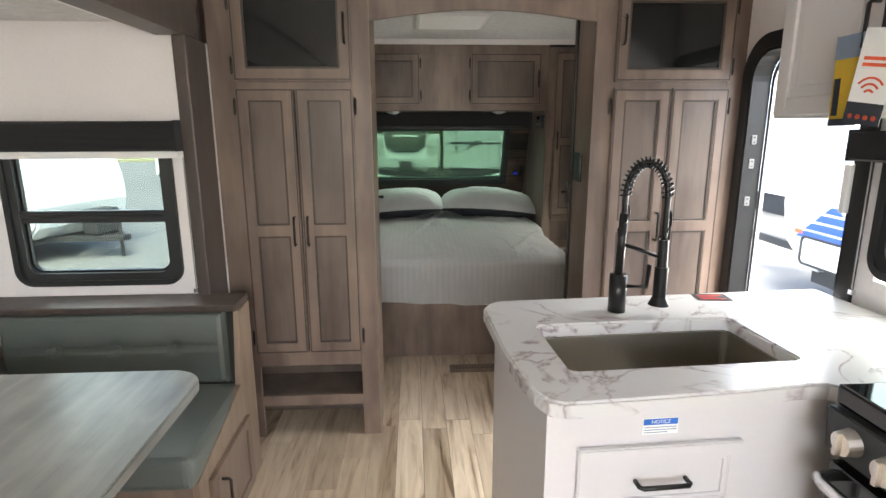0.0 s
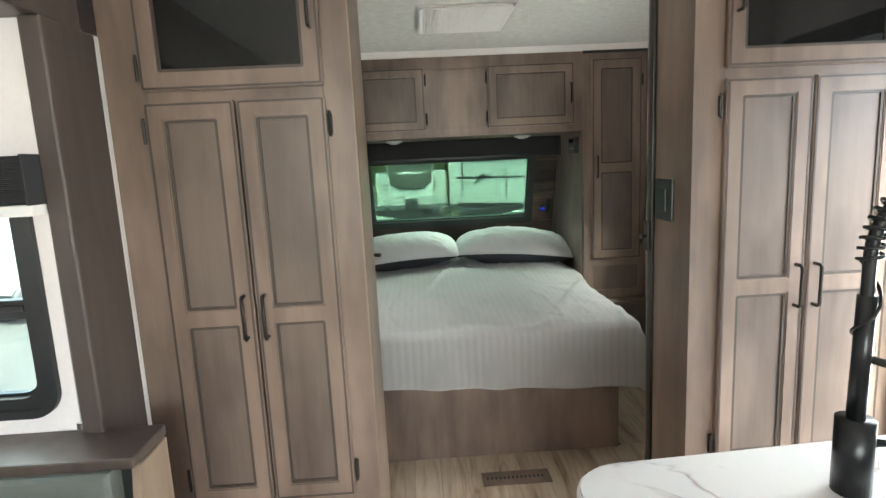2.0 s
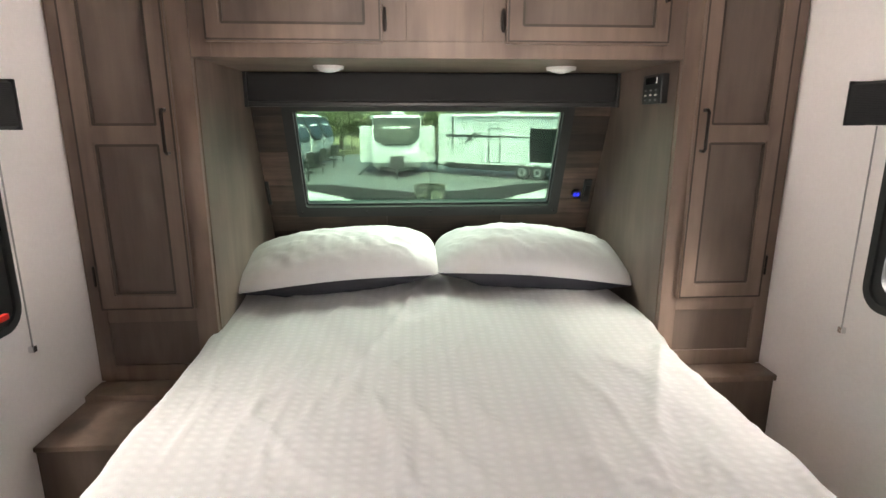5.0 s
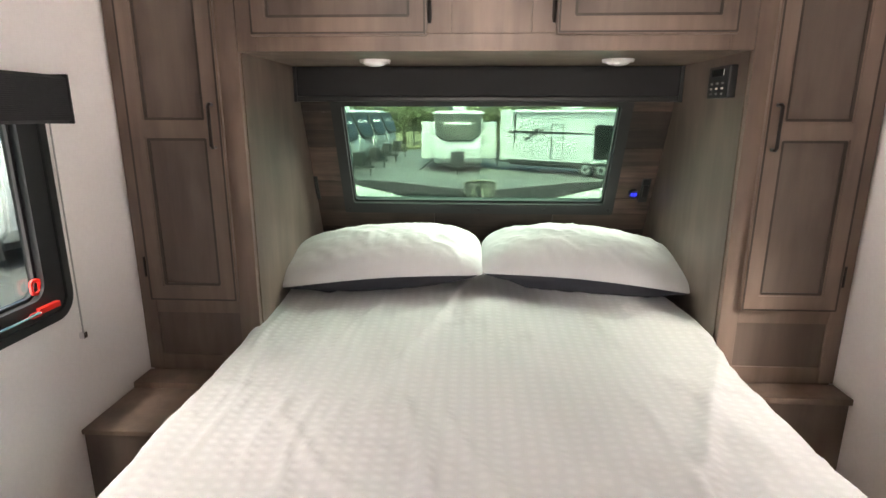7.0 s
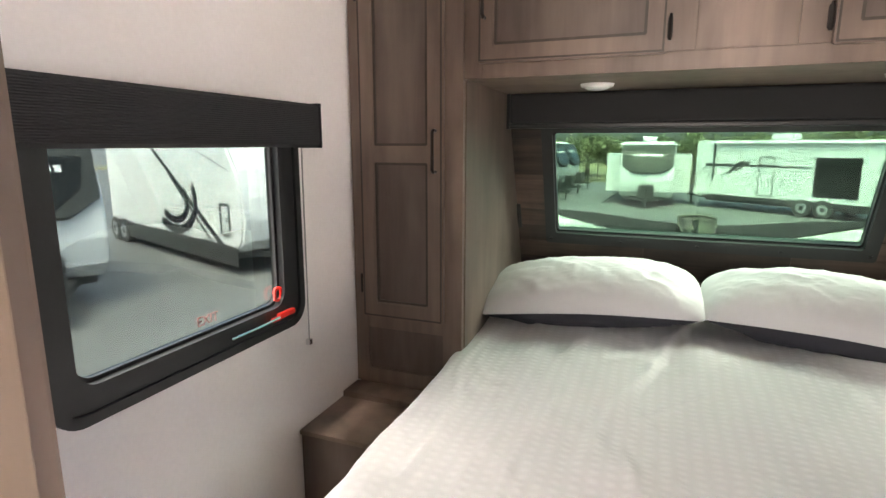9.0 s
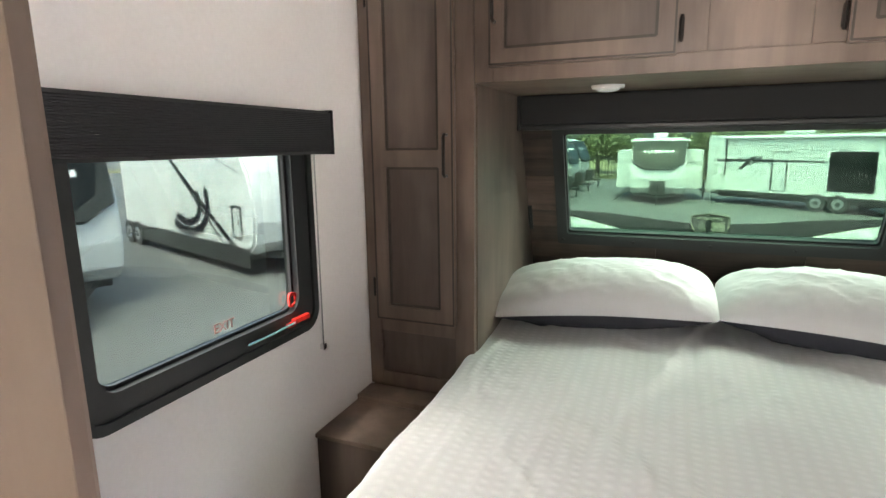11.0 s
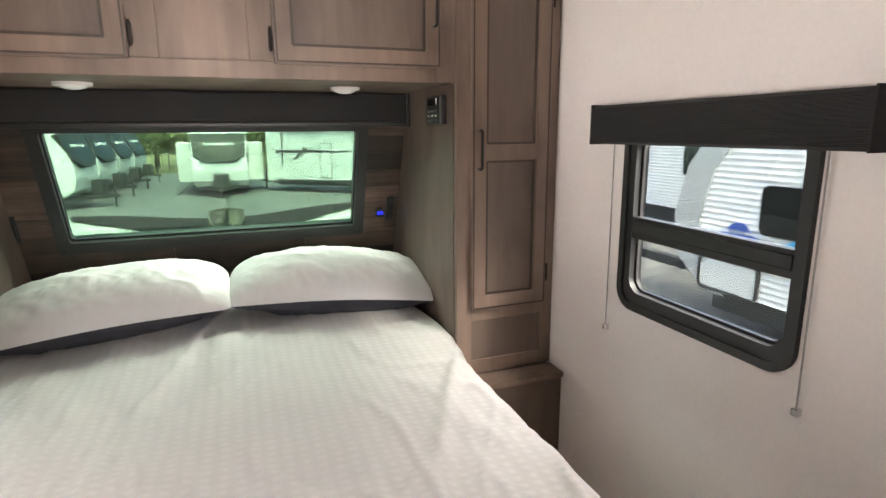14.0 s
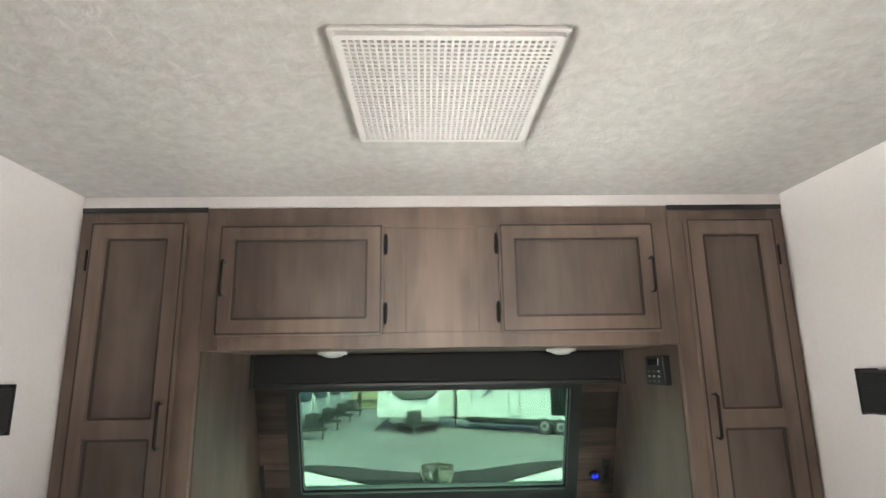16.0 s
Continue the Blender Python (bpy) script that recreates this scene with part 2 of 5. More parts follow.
def solid(name, bm, mat, label, category, kind="", group="", smooth=False):
    """A top-level thing of one mesh, with its origin at its base."""
    lo = [min(v.co[i] for v in bm.verts) for i in range(3)]
    hi = [max(v.co[i] for v in bm.verts) for i in range(3)]
    at = ((lo[0] + hi[0]) / 2, (lo[1] + hi[1]) / 2, lo[2])
    me = finish(name, bm, mat, at)
    if smooth:
        me.shade_smooth()
    ob = new(name, me)
    ob.location = at
    ORIGIN[ob.name] = Vector(at)
    return tagged(ob, label, category, group, kind)


def add_box(bm, x0, x1, y0, y1, z0, z1, bev=0.0, m=None):
    r = bmesh.ops.create_cube(bm, size=1)
    vs = r["verts"]
    for v in vs:
        v.co = Vector((x0 + (v.co.x + 0.5) * (x1 - x0), y0 + (v.co.y + 0.5) * (y1 - y0), z0 + (v.co.z + 0.5) * (z1 - z0)))
    if bev:
        es = list({e for v in vs for e in v.link_edges})
        out = bmesh.ops.bevel(bm, geom=es, offset=bev, segments=2, affect="EDGES", profile=0.6)
        vs = list({v for f in out["faces"] for v in f.verts} | {v for v in vs if v.is_valid})
    if m is not None:
        bmesh.ops.transform(bm, matrix=m, verts=[v for v in vs if v.is_valid])
    return bm


def box(x0, x1, y0, y1, z0, z1, bev=0.003, m=None):
    return add_box(bmesh.new(), x0, x1, y0, y1, z0, z1, bev, m)


def boxes(rows, bev=0.0, m=None):
    bm = bmesh.new()
    for r in rows:
        add_box(bm, *r, bev)
    if m is not None:
        bmesh.ops.transform(bm, matrix=m, verts=bm.verts)
    return bm


def add_cyl(bm, p, q, r0, r1=None, seg=16):
    p, q = Vector(p), Vector(q)
    d = q - p
    m = Matrix.Translation((p + q) / 2) @ d.to_track_quat("Z", "Y").to_matrix().to_4x4()
    bmesh.ops.create_cone(bm, cap_ends=True, segments=seg, radius1=r0, radius2=r0 if r1 is None else r1, depth=d.length, matrix=m)
    return bm


def cyl(p, q, r0, r1=None, seg=16):
    return add_cyl(bmesh.new(), p, q, r0, r1, seg)


def prism(outline, axis, a, b, bev=0.0):
    """An outline of (u, v) pairs drawn out along an axis from a to b. For x: (y, z); for y: (x, z); for z: (x, y)."""
    bm = bmesh.new()
    put = {"x": lambda u, v, w: (w, u, v), "y": lambda u, v, w: (u, w, v), "z": lambda u, v, w: (u, v, w)}[axis]
    lo = [bm.verts.new(put(u, v, a)) for u, v in outline]
    hi = [bm.verts.new(put(u, v, b)) for u, v in outline]
    n = len(outline)
    bm.faces.new(lo[::-1])
    bm.faces.new(hi)
    for i in range(n):
        bm.faces.new((lo[i], lo[(i + 1) % n], hi[(i + 1) % n], hi[i]))
    bmesh.ops.recalc_face_normals(bm, faces=bm.faces)
    if bev:
        es = [e for e in bm.edges if e.calc_face_angle(0) > 0.7]
        bmesh.ops.bevel(bm, geom=es, offset=bev, segments=2, affect="EDGES")
    return bm


def rounded(x0, x1, y0, y1, r, seg=6, which=(1, 1, 1, 1)):
    """A rectangle with rounded corners: low-low, high-low, high-high, low-high."""
    pts = []
    for k, (cx, cy, a0) in enumerate(((x0 + r, y0 + r, 180), (x1 - r, y0 + r, 270), (x1 - r, y1 - r, 0), (x0 + r, y1 - r, 90))):
        if not which[k]:
            pts.append(((x0, y0), (x1, y0), (x1, y1), (x0, y1))[k])
            continue
        for i in range(seg + 1):
            a = radians(a0 + 90 * i / seg)
            pts.append((cx + r * math.cos(a), cy + r * math.sin(a)))
    return pts


def ring(outer, inner, axis, a, b, m=None):
    """A frame between two outlines with the same number of points, from depth a to b."""
    bm = bmesh.new()
    put = {"x": lambda u, v, w: (w, u, v), "y": lambda u, v, w: (u, w, v), "z": lambda u, v, w: (u, v, w)}[axis]
    loops = [[bm.verts.new(put(u, v, w)) for u, v in o] for o, w in ((outer, a), (outer, b), (inner, b), (inner, a))]
    n = len(outer)
    for k in range(4):
        p, q = loops[k], loops[(k + 1) % 4]
        for i in range(n):
            bm.faces.new((p[i], p[(i + 1) % n], q[(i + 1) % n], q[i]))
    if m is not None:
        bmesh.ops.transform(bm, matrix=m, verts=bm.verts)
    return bm


def tube(points, r, seg=8):
    """A round bar through points."""
    bm = bmesh.new()
    pts = [Vector(p) for p in points]
    rings = []
    for i, p in enumerate(pts):
        d = (pts[min(i + 1, len(pts) - 1)] - pts[max(i - 1, 0)]).normalized()
        q = d.to_track_quat("Z", "Y")
        rings.append([bm.verts.new(p + q @ Vector((r * math.cos(2 * math.pi * k / seg), r * math.sin(2 * math.pi * k / seg), 0))) for k in range(seg)])
    for a, b in zip(rings, rings[1:]):
        best = min(range(seg), key=lambda s: (a[0].co - b[s].co).length)
        for k in range(seg):
            bm.faces.new((a[k], a[(k + 1) % seg], b[(k + 1 + best) % seg], b[(k + best) % seg]))
    bm.faces.new(rings[0])
    bm.faces.new(rings[-1][::-1])
    return bm


def wall_with_holes(axis, at0, at1, u0, u1, v0, v1, holes):
    """A wall of thickness at0..at1 over u, v with square holes (u0, u1, v0, v1), made of blocks."""
    us = sorted({u0, u1, *[h[0] for h in holes], *[h[1] for h in holes]})
    vs = sorted({v0, v1, *[h[2] for h in holes], *[h[3] for h in holes]})
    bm = bmesh.new()
    put = {"x": lambda u, v, w: (w, u, v), "y": lambda u, v, w: (u, w, v), "z": lambda u, v, w: (u, v, w)}[axis]
    cell = {}
    for i in range(len(us) - 1):
        for j in range(len(vs) - 1):
            cu, cv = (us[i] + us[i + 1]) / 2, (vs[j] + vs[j + 1]) / 2
            cell[i, j] = not any(h[0] < cu < h[1] and h[2] < cv < h[3] for h in holes)
    vert = {}

    def vtx(i, j, w):
        if (i, j, w) not in vert:
            vert[i, j, w] = bm.verts.new(put(us[i], vs[j], w))
        return vert[i, j, w]
    for (i, j), full in cell.items():
        if not full:
            continue
        for w in (at0, at1):
            bm.faces.new((vtx(i, j, w), vtx(i + 1, j, w), vtx(i + 1, j + 1, w), vtx(i, j + 1, w)))
        for di, dj, p, q in ((-1, 0, (i, j), (i, j + 1)), (1, 0, (i + 1, j), (i + 1, j + 1)), (0, -1, (i, j), (i + 1, j)), (0, 1, (i, j + 1), (i + 1, j + 1))):
            if not cell.get((i + di, j + dj), False):
                bm.faces.new((vtx(*p, at0), vtx(*q, at0), vtx(*q, at1), vtx(*p, at1)))
    return bm


def turn_about(m, bm):
    bmesh.ops.transform(bm, matrix=m, verts=bm.verts)
    return bm


# ---- structure ----
XL, XR, CZ = -1.17, 1.17, 2.035      # side walls, ceiling
CF, CB = 2.5, 2.77                   # closets, front and back
FACE = 4.355                         # front of the bedroom cabinets
JL, JR = -0.41, 0.519                # doorway sides
WT = 0.05
FRONT = pose(-0.008, 5.061, 1.102, 23, 0, 0)  # the leaning front wall: x along, z up it, y outwards

def cut_front(bm, depth=0.05):
    """Trim a block where it would stand out past the leaning front wall."""
    at, out = FRONT @ Vector((0, depth, 0)), FRONT.to_3x3() @ Vector((0, 1, 0))
    bmesh.ops.recalc_face_normals(bm, faces=bm.faces)
    r = bmesh.ops.bisect_plane(bm, geom=bm.verts[:] + bm.edges[:] + bm.faces[:], plane_co=at, plane_no=out, clear_outer=True)
    edges = [e for e in r["geom_cut"] if isinstance(e, bmesh.types.BMEdge) and e.is_valid]
    bmesh.ops.holes_fill(bm, edges=edges)
    return bm


solid("floor", box(-2.0, XR, -1.6, 5.54, -0.06, -0.006, 0), DARK_WOOD, "subfloor under the vinyl planks", "floor", "structure")
holes_r = [(3.370, 3.919, 0.858, 1.400), (1.82, 2.44, -0.06, 1.72), (1.02, 1.7, 0.95, 1.36)]
solid("wall_right", cut_front(wall_with_holes("x", XR, XR + WT, -1.6, 5.7, -0.06, CZ, holes_r)), WALL, "off-white vinyl side wall with window and entry openings", "wall", "structure")
holes_l = [(3.276, 3.995, 0.827, 1.420), (-1.3, 2.36, -0.06, 1.76)]
solid("wall_left", cut_front(wall_with_holes("x", XL - WT, XL, -1.6, 5.7, -0.06, CZ, holes_l)), WALL, "off-white vinyl side wall with an opening to the slide-out", "wall", "structure")
solid("ceiling", cut_front(box(-1.22, 1.22, -1.6, 5.3, CZ, CZ + 0.05, 0)), CEILING, "white leather-grained ceiling panel", "ceiling", "structure")
solid("wall_rear", wall_with_holes("y", -1.65, -1.6, -2.0, XR + WT, -0.06, CZ, [(-0.9, 0.7, 1.0, 1.9)]), WALL, "off-white rear wall with a window opening", "wall", "structure")
# front wall, leaning
fw = wall_with_holes("y", 0.012, 0.05, -1.16, 1.176, -1.25, 1.01, [(-0.583, 0.571, -0.169, 0.308)])
solid("wall_front", turn_about(FRONT, fw), WOOD_PANEL, "brown front wall behind the bed", "wall", "structure")
# slide-out
SE, SX, SC = 2.3, -1.95, 1.79
solid("slide_end_wall", wall_with_holes("y", SE, SE + WT, SX - WT, -1.064, -0.06, SC, [(-1.755, -1.19, 0.855, 1.36)]), WALL, "off-white end wall of the slide-out with a window opening", "wall", "structure")
solid("slide_outer_wall", box(SX - WT, SX, -1.35, SE, -0.06, SC, 0), WALL, "off-white outer wall of the dinette slide-out", "wall", "structure")
solid("slide_near_wall", box(SX, XL - WT - 0.002, -1.35, -1.3, -0.06, SC, 0), WALL, "off-white near end wall of the slide-out", "wall", "structure")
solid("slide_ceiling", box(SX - WT, XL - WT - 0.002, -1.35, SE + WT, SC, SC + 0.04, 0), CEILING, "white ceiling of the slide-out", "ceiling", "structure")
solid("slide_header_trim", box(XL + 0.002, -1.06, -1.5, 2.44, 1.745, 1.98, 0.004), DARK_WOOD, "dark brown beam over the slide-out opening", "trim", "structure")
solid("slide_side_trim", box(-1.10, -1.050, 2.27, 2.475, 0, 1.743, 0.006), DARK_WOOD, "dark brown upright trim at the slide-out opening", "trim", "structure")
solid("slide_white_trim", box(-1.07, -1.052, 2.478, 2.498, 0, 1.743, 0.002), WHITE_PLASTIC, "narrow white edge strip beside the closet", "trim", "structure")
# bedroom partition
solid("partition_left", box(XL, JL - 0.027, CB, CB + 0.057, 0, CZ, 0.003), WOOD, "brown wood partition beside the bedroom doorway", "wall", "structure")
solid("partition_right", box(JR, XR, CB, CB + 0.02, 0, CZ, 0.003), WOOD, "brown wood partition beside the bedroom doorway", "wall", "structure")
arch = [(JL, 1.98)] + [(JL + (JR - JL) * i / 12, 1.835 + 0.045 * math.sin(math.pi * i / 12)) for i in range(13)] + [(JR, 1.98)]
solid("doorway_arch", prism(arch, "y", CF + 0.005, CF + 0.03), WOOD, "arched brown wood valance over the bedroom doorway", "trim", "structure")
solid("doorway_header", box(JL, JR, CF + 0.005, CB + 0.03, 1.982, CZ, 0), WOOD, "brown wood header over the bedroom doorway", "trim", "structure")
for side, x0, x1, y0 in (("left", JL - 0.026, JL - 0.014, 2.774), ("right", JR - 0.012, JR, 2.735)):
    solid("door_track_" + side, box(x0, x1, y0, y0 + 0.028, 0.0, 1.98, 0.003), BRONZE, "dark metal upright channel of the bedroom privacy door", "trim", "structure")


# ---- cabinets ----
def handle(parent, x, y, z, length, upright=True, out=(0, -1, 0), mat=None):
    """A bar pull that stands off a door."""
    o = Vector(out)
    a = Vector((0, 0, 1)) if upright else Vector((abs(o.y), abs(o.x), 0))
    c = Vector((x, y, z))
    h = length / 2
    pts = [c - a * h, c - a * h + o * 0.022, c - a * (h - 0.006) + o * 0.028, c + a * (h - 0.006) + o * 0.028, c + a * h + o * 0.022, c + a * h]
    return part("handle", tube(pts, 0.0055, 8), mat or BRONZE, parent, "dark bronze bar handle", True)


def hinge(parent, x, y, z):
    bm = box(x - 0.006, x + 0.006, y - 0.012, y, z - 0.028, z + 0.028, 0.003)
    add_cyl(bm, (x, y - 0.012, z - 0.034), (x, y - 0.012, z + 0.034), 0.004, seg=8)
    return part("hinge", bm, BRONZE, parent, "dark bronze hinge")


def door_front(parent, x0, x1, y, z0, z1, stile=0.05, rails=(), name="door", mat=None, panel_mat=None, glass=None, t=0.02):
    """A framed door whose face lies at y and looks to -y; rails: heights of middle rails."""
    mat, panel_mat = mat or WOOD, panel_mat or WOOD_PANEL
    cuts = [z0 + stile] + [c for r in rails for c in (r - stile * 0.5, r + stile * 0.5)] + [z1 - stile]
    bm = wall_with_holes("y", y, y + t, x0, x1, z0, z1, [(x0 + stile, x1 - stile, a, b) for a, b in zip(cuts[::2], cuts[1::2])])
    bmesh.ops.recalc_face_normals(bm, faces=bm.faces)
    es = [e for e in bm.edges if len(e.link_faces) == 2 and e.calc_face_angle(0) > 1.0]
    bmesh.ops.bevel(bm, geom=es, offset=0.003, segments=2, affect="EDGES")
    d = part(name, bm, mat, parent)
    if mat is WOOD:
        eo, ei = rounded(x0 + 0.004, x1 - 0.004, z0 + 0.004, z1 - 0.004, 0.002, 1), rounded(x0 + 0.0095, x1 - 0.0095, z0 + 0.0095, z1 - 0.0095, 0.002, 1)
        part("edge_line", ring(eo, ei, "y", y - 0.0012, y + 0.002), GLAZE, d, "dark glazed edge line")
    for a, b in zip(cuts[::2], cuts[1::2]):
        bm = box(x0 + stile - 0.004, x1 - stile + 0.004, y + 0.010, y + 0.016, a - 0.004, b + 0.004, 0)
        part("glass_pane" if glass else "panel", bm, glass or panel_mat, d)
        s = 0.008
        o = rounded(x0 + stile - 0.001, x1 - stile + 0.001, a - 0.001, b + 0.001, 0.001, 1)
        i = rounded(x0 + stile + s, x1 - stile - s, a + s, b - s, 0.001, 1)
        part("moulding", ring(o, i, "y", y + 0.005, y + 0.0125), GLAZE if mat is WOOD else mat, d)
    return d


def closet(name, x0, x1, d0, d1, label, nook):
    c = thing(name, ((x0 + x1) / 2, (CF + CB) / 2, 0), label, "closet")
    lx, rx = x0 + 0.02, x1 - 0.02
    part("side_panel", box(x0, lx, CF + 0.022, CB - 0.002, 0, 1.98, 0.002), WOOD, c)
    part("side_panel", box(rx, x1, CF + 0.022, CB - 0.002, 0, 1.98, 0.002), WOOD_EDGE if nook else WOOD, c)
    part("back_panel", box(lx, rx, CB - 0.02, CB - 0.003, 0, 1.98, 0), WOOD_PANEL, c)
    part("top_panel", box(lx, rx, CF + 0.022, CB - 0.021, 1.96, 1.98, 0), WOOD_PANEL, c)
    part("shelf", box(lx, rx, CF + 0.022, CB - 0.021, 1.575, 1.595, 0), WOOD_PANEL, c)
    # face frame
    rows = [(x0, d0 + 0.006, CF, CF + 0.021, 0, 1.98), (d1 - 0.006, x1, CF, CF + 0.021, 0, 1.98),
            (d0 + 0.006, d1 - 0.006, CF + 0.001, CF + 0.021, 1.95, 1.98), (d0 + 0.006, d1 - 0.006, CF + 0.001, CF + 0.021, 1.565, 1.605),
            (d0 + 0.006, d1 - 0.006, CF + 0.001, CF + 0.021, 0.355, 0.43), (d0 + 0.006, d1 - 0.006, CF + 0.001, CF + 0.021, 0.155, 0.205)]
    part("face_frame", boxes(rows, 0.002), WOOD, c)
    if nook:
        part("edge_strip", box(x1 - 0.002, x1 + 0.003, CF, CF + 0.3, 0, 1.98, 0.001), WOOD_EDGE, c, "pale raw wood edge")
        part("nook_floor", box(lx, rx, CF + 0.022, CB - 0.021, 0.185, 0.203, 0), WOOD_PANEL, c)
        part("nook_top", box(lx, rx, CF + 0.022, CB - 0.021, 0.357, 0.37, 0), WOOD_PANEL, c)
    else:
        part("edge_strip", box(x0 - 0.003, x0 + 0.002, CF, CF + 0.3, 0, 1.98, 0.001), WOOD, c)
        part("base_panel", box(d0 + 0.007, d1 - 0.007, CF + 0.012, CF + 0.02, 0.0, 0.36, 0), WOOD_PANEL, c)
    mid = (d0 + d1) / 2
    y = CF - 0.021
    left = door_front(c, d0, mid - 0.003, y, 0.425, 1.572, 0.047, (0.985,))
    right = door_front(c, mid + 0.003, d1, y, 0.425, 1.572, 0.047, (0.985,))
    handle(left, mid - 0.028, y, 0.985, 0.12)
    handle(right, mid + 0.028, y, 0.985, 0.12)
    for d, hx in ((left, d0 - 0.008), (right, d1 + 0.008)):
        hinge(d, hx, CF, 0.50)
        hinge(d, hx, CF, 1.50)
    up = door_front(c, d0, d1, y, 1.60, 1.962, 0.047, (), "glass_door", glass=DARK_GLASS)
    handle(up, d1 - 0.024 if nook else d0 + 0.024, y, 1.80, 0.11)
    for z in (1.66, 1.90):
        hinge(up, d0 - 0.008 if nook else d1 + 0.008, CF, z)
    return c


closet("closet", -1.056, JL - 0.003, -0.955, -0.485, "brown stained wood closet with two framed doors and an open nook", True)
closet("closet", JR + 0.003, XR - 0.002, 0.602, 1.098, "brown stained wood closet beside the entry, with glass-fronted upper cupboard", False)


def pantry(x0, x1, d0, d1, hx, group):
    p = thing("wardrobe", ((x0 + x1) / 2, 4.7, 0), "tall narrow brown wood wardrobe beside the bed", "wardrobe", group)
    part("body", cut_front(box(x0, x1, FACE + 0.004, 5.5, 0, 1.995, 0), 0.011), WOOD, p)
    part("face_frame", boxes([(x0, d0 + 0.008, FACE - 0.016, FACE + 0.003, 0.475, 1.995), (d1 - 0.008, x1, FACE - 0.016, FACE + 0.003, 0.475, 1.995),
                              (d0 + 0.008, d1 - 0.008, FACE - 0.015, FACE + 0.003, 1.93, 1.995), (d0 + 0.008, d1 - 0.008, FACE - 0.015, FACE + 0.003, 0.685, 0.75),
                              (d0 + 0.008, d1 - 0.008, FACE - 0.015, FACE + 0.003, 0.475, 0.53)], 0.002), WOOD, p)
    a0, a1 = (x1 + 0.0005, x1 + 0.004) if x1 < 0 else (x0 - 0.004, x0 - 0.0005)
    # Thin panel laid over the wardrobe side, darker than its body.
    part("alcove_panel", cut_front(box(a0, a1, FACE + 0.006, 5.5, 0.475, 1.529, 0), -0.004), WOOD_PANEL, p, "darker wood side panel")
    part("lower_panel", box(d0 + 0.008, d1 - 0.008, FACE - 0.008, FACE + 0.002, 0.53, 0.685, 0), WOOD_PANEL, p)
    part("top_strip", box(x0, x1, FACE - 0.02, FACE - 0.017, 1.98, 1.997, 0), BLACK, p, "dark strip along the top")
    d = door_front(p, d0, d1, FACE - 0.037, 0.733, 1.945, 0.055, (1.30,))
    handle(d, hx, FACE - 0.037, 1.31, 0.13)
    out = d0 - 0.008 if hx > (d0 + d1) / 2 else d1 + 0.008
    for z in (0.85, 1.82):
        hinge(d, out, FACE - 0.016, z)
    return p


pantry(XL + 0.002, -0.762, -1.125, -0.822, -0.848, "bedside wardrobes")
pantry(0.772, XR - 0.002, 0.822, 1.125, 0.848, "bedside wardrobes")

# nightstands under the wardrobes
ns = thing("nightstand", (-0.97, 4.1, 0), "low brown wood nightstand with a stepped top", "nightstand")
part("body", box(XL + 0.002, -0.78, 3.985, 4.232, 0, 0.44, 0.002), WOOD_PANEL, ns)
part("top", box(XL + 0.002, -0.78, 3.975, 4.231, 0.441, 0.456, 0.003), WOOD, ns)
part("ledge", box(XL + 0.002, -0.765, 4.233, FACE - 0.018, 0.0, 0.474, 0.003), WOOD, ns)
ns = thing("nightstand", (0.97, 4.29, 0), "narrow brown wood ledge cabinet under the wardrobe", "nightstand")
part("body", box(0.79, XR - 0.002, 4.25, FACE - 0.018, 0, 0.452, 0.002), WOOD_PANEL, ns)
part("top", box(0.78, XR - 0.002, 4.234, FACE - 0.018, 0.453, 0.474, 0.003), WOOD, ns)

# overhead cabinet
oc = thing("overhead_cabinet", (0.005, 4.65, 1.53), "brown wood overhead cabinet with two framed doors above the bed", "cabinet")
part("body", cut_front(box(-0.76, 0.77, FACE + 0.004, 4.93, 1.531, 1.995, 0), -0.004), WOOD, oc)
part("face_frame", boxes([(-0.76, -0.70, FACE - 0.016, FACE + 0.003, 1.53, 1.995), (0.70, 0.77, FACE - 0.016, FACE + 0.003, 1.53, 1.995),
                          (-0.70, 0.70, FACE - 0.015, FACE + 0.003, 1.925, 1.995), (-0.70, 0.70, FACE - 0.015, FACE + 0.003, 1.53, 1.58),
                          (-0.195, -0.11, FACE - 0.015, FACE + 0.003, 1.58, 1.925), (0.125, 0.205, FACE - 0.015, FACE + 0.003, 1.58, 1.925)], 0.002), WOOD, oc)
part("centre_panel", box(-0.11, 0.125, FACE - 0.010, FACE + 0.002, 1.58, 1.925, 0), WOOD, oc)
for x0, x1, hx, gx in ((-0.712, -0.184, -0.69, -0.176), (0.195, 0.712, 0.69, 0.187)):
    d = door_front(oc, x0, x1, FACE - 0.037, 1.573, 1.932, 0.05)
    handle(d, hx, FACE - 0.037, 1.755, 0.11)
    for z in (1.64, 1.865):
        hinge(d, gx, FACE - 0.016, z)
for x in (-0.388, 0.452):
    l = thing("puck_light", (x, 4.618, 1.53), "round white puck light under the overhead cabinet", "light", "puck lights")
    bm = bmesh.new()
    bmesh.ops.create_uvsphere(bm, u_segments=24, v_segments=12, radius=1, matrix=Matrix.Translation((x, 4.618, 1.522)) @ Matrix.Diagonal((0.04, 0.04, 0.014, 1)))
    part("diffuser", bm, DIFFUSER, l, "", True)
    part("rim", cyl((x, 4.618, 1.52), (x, 4.618, 1.5302), 0.052, 0.055, 28), WHITE_PLASTIC, l)


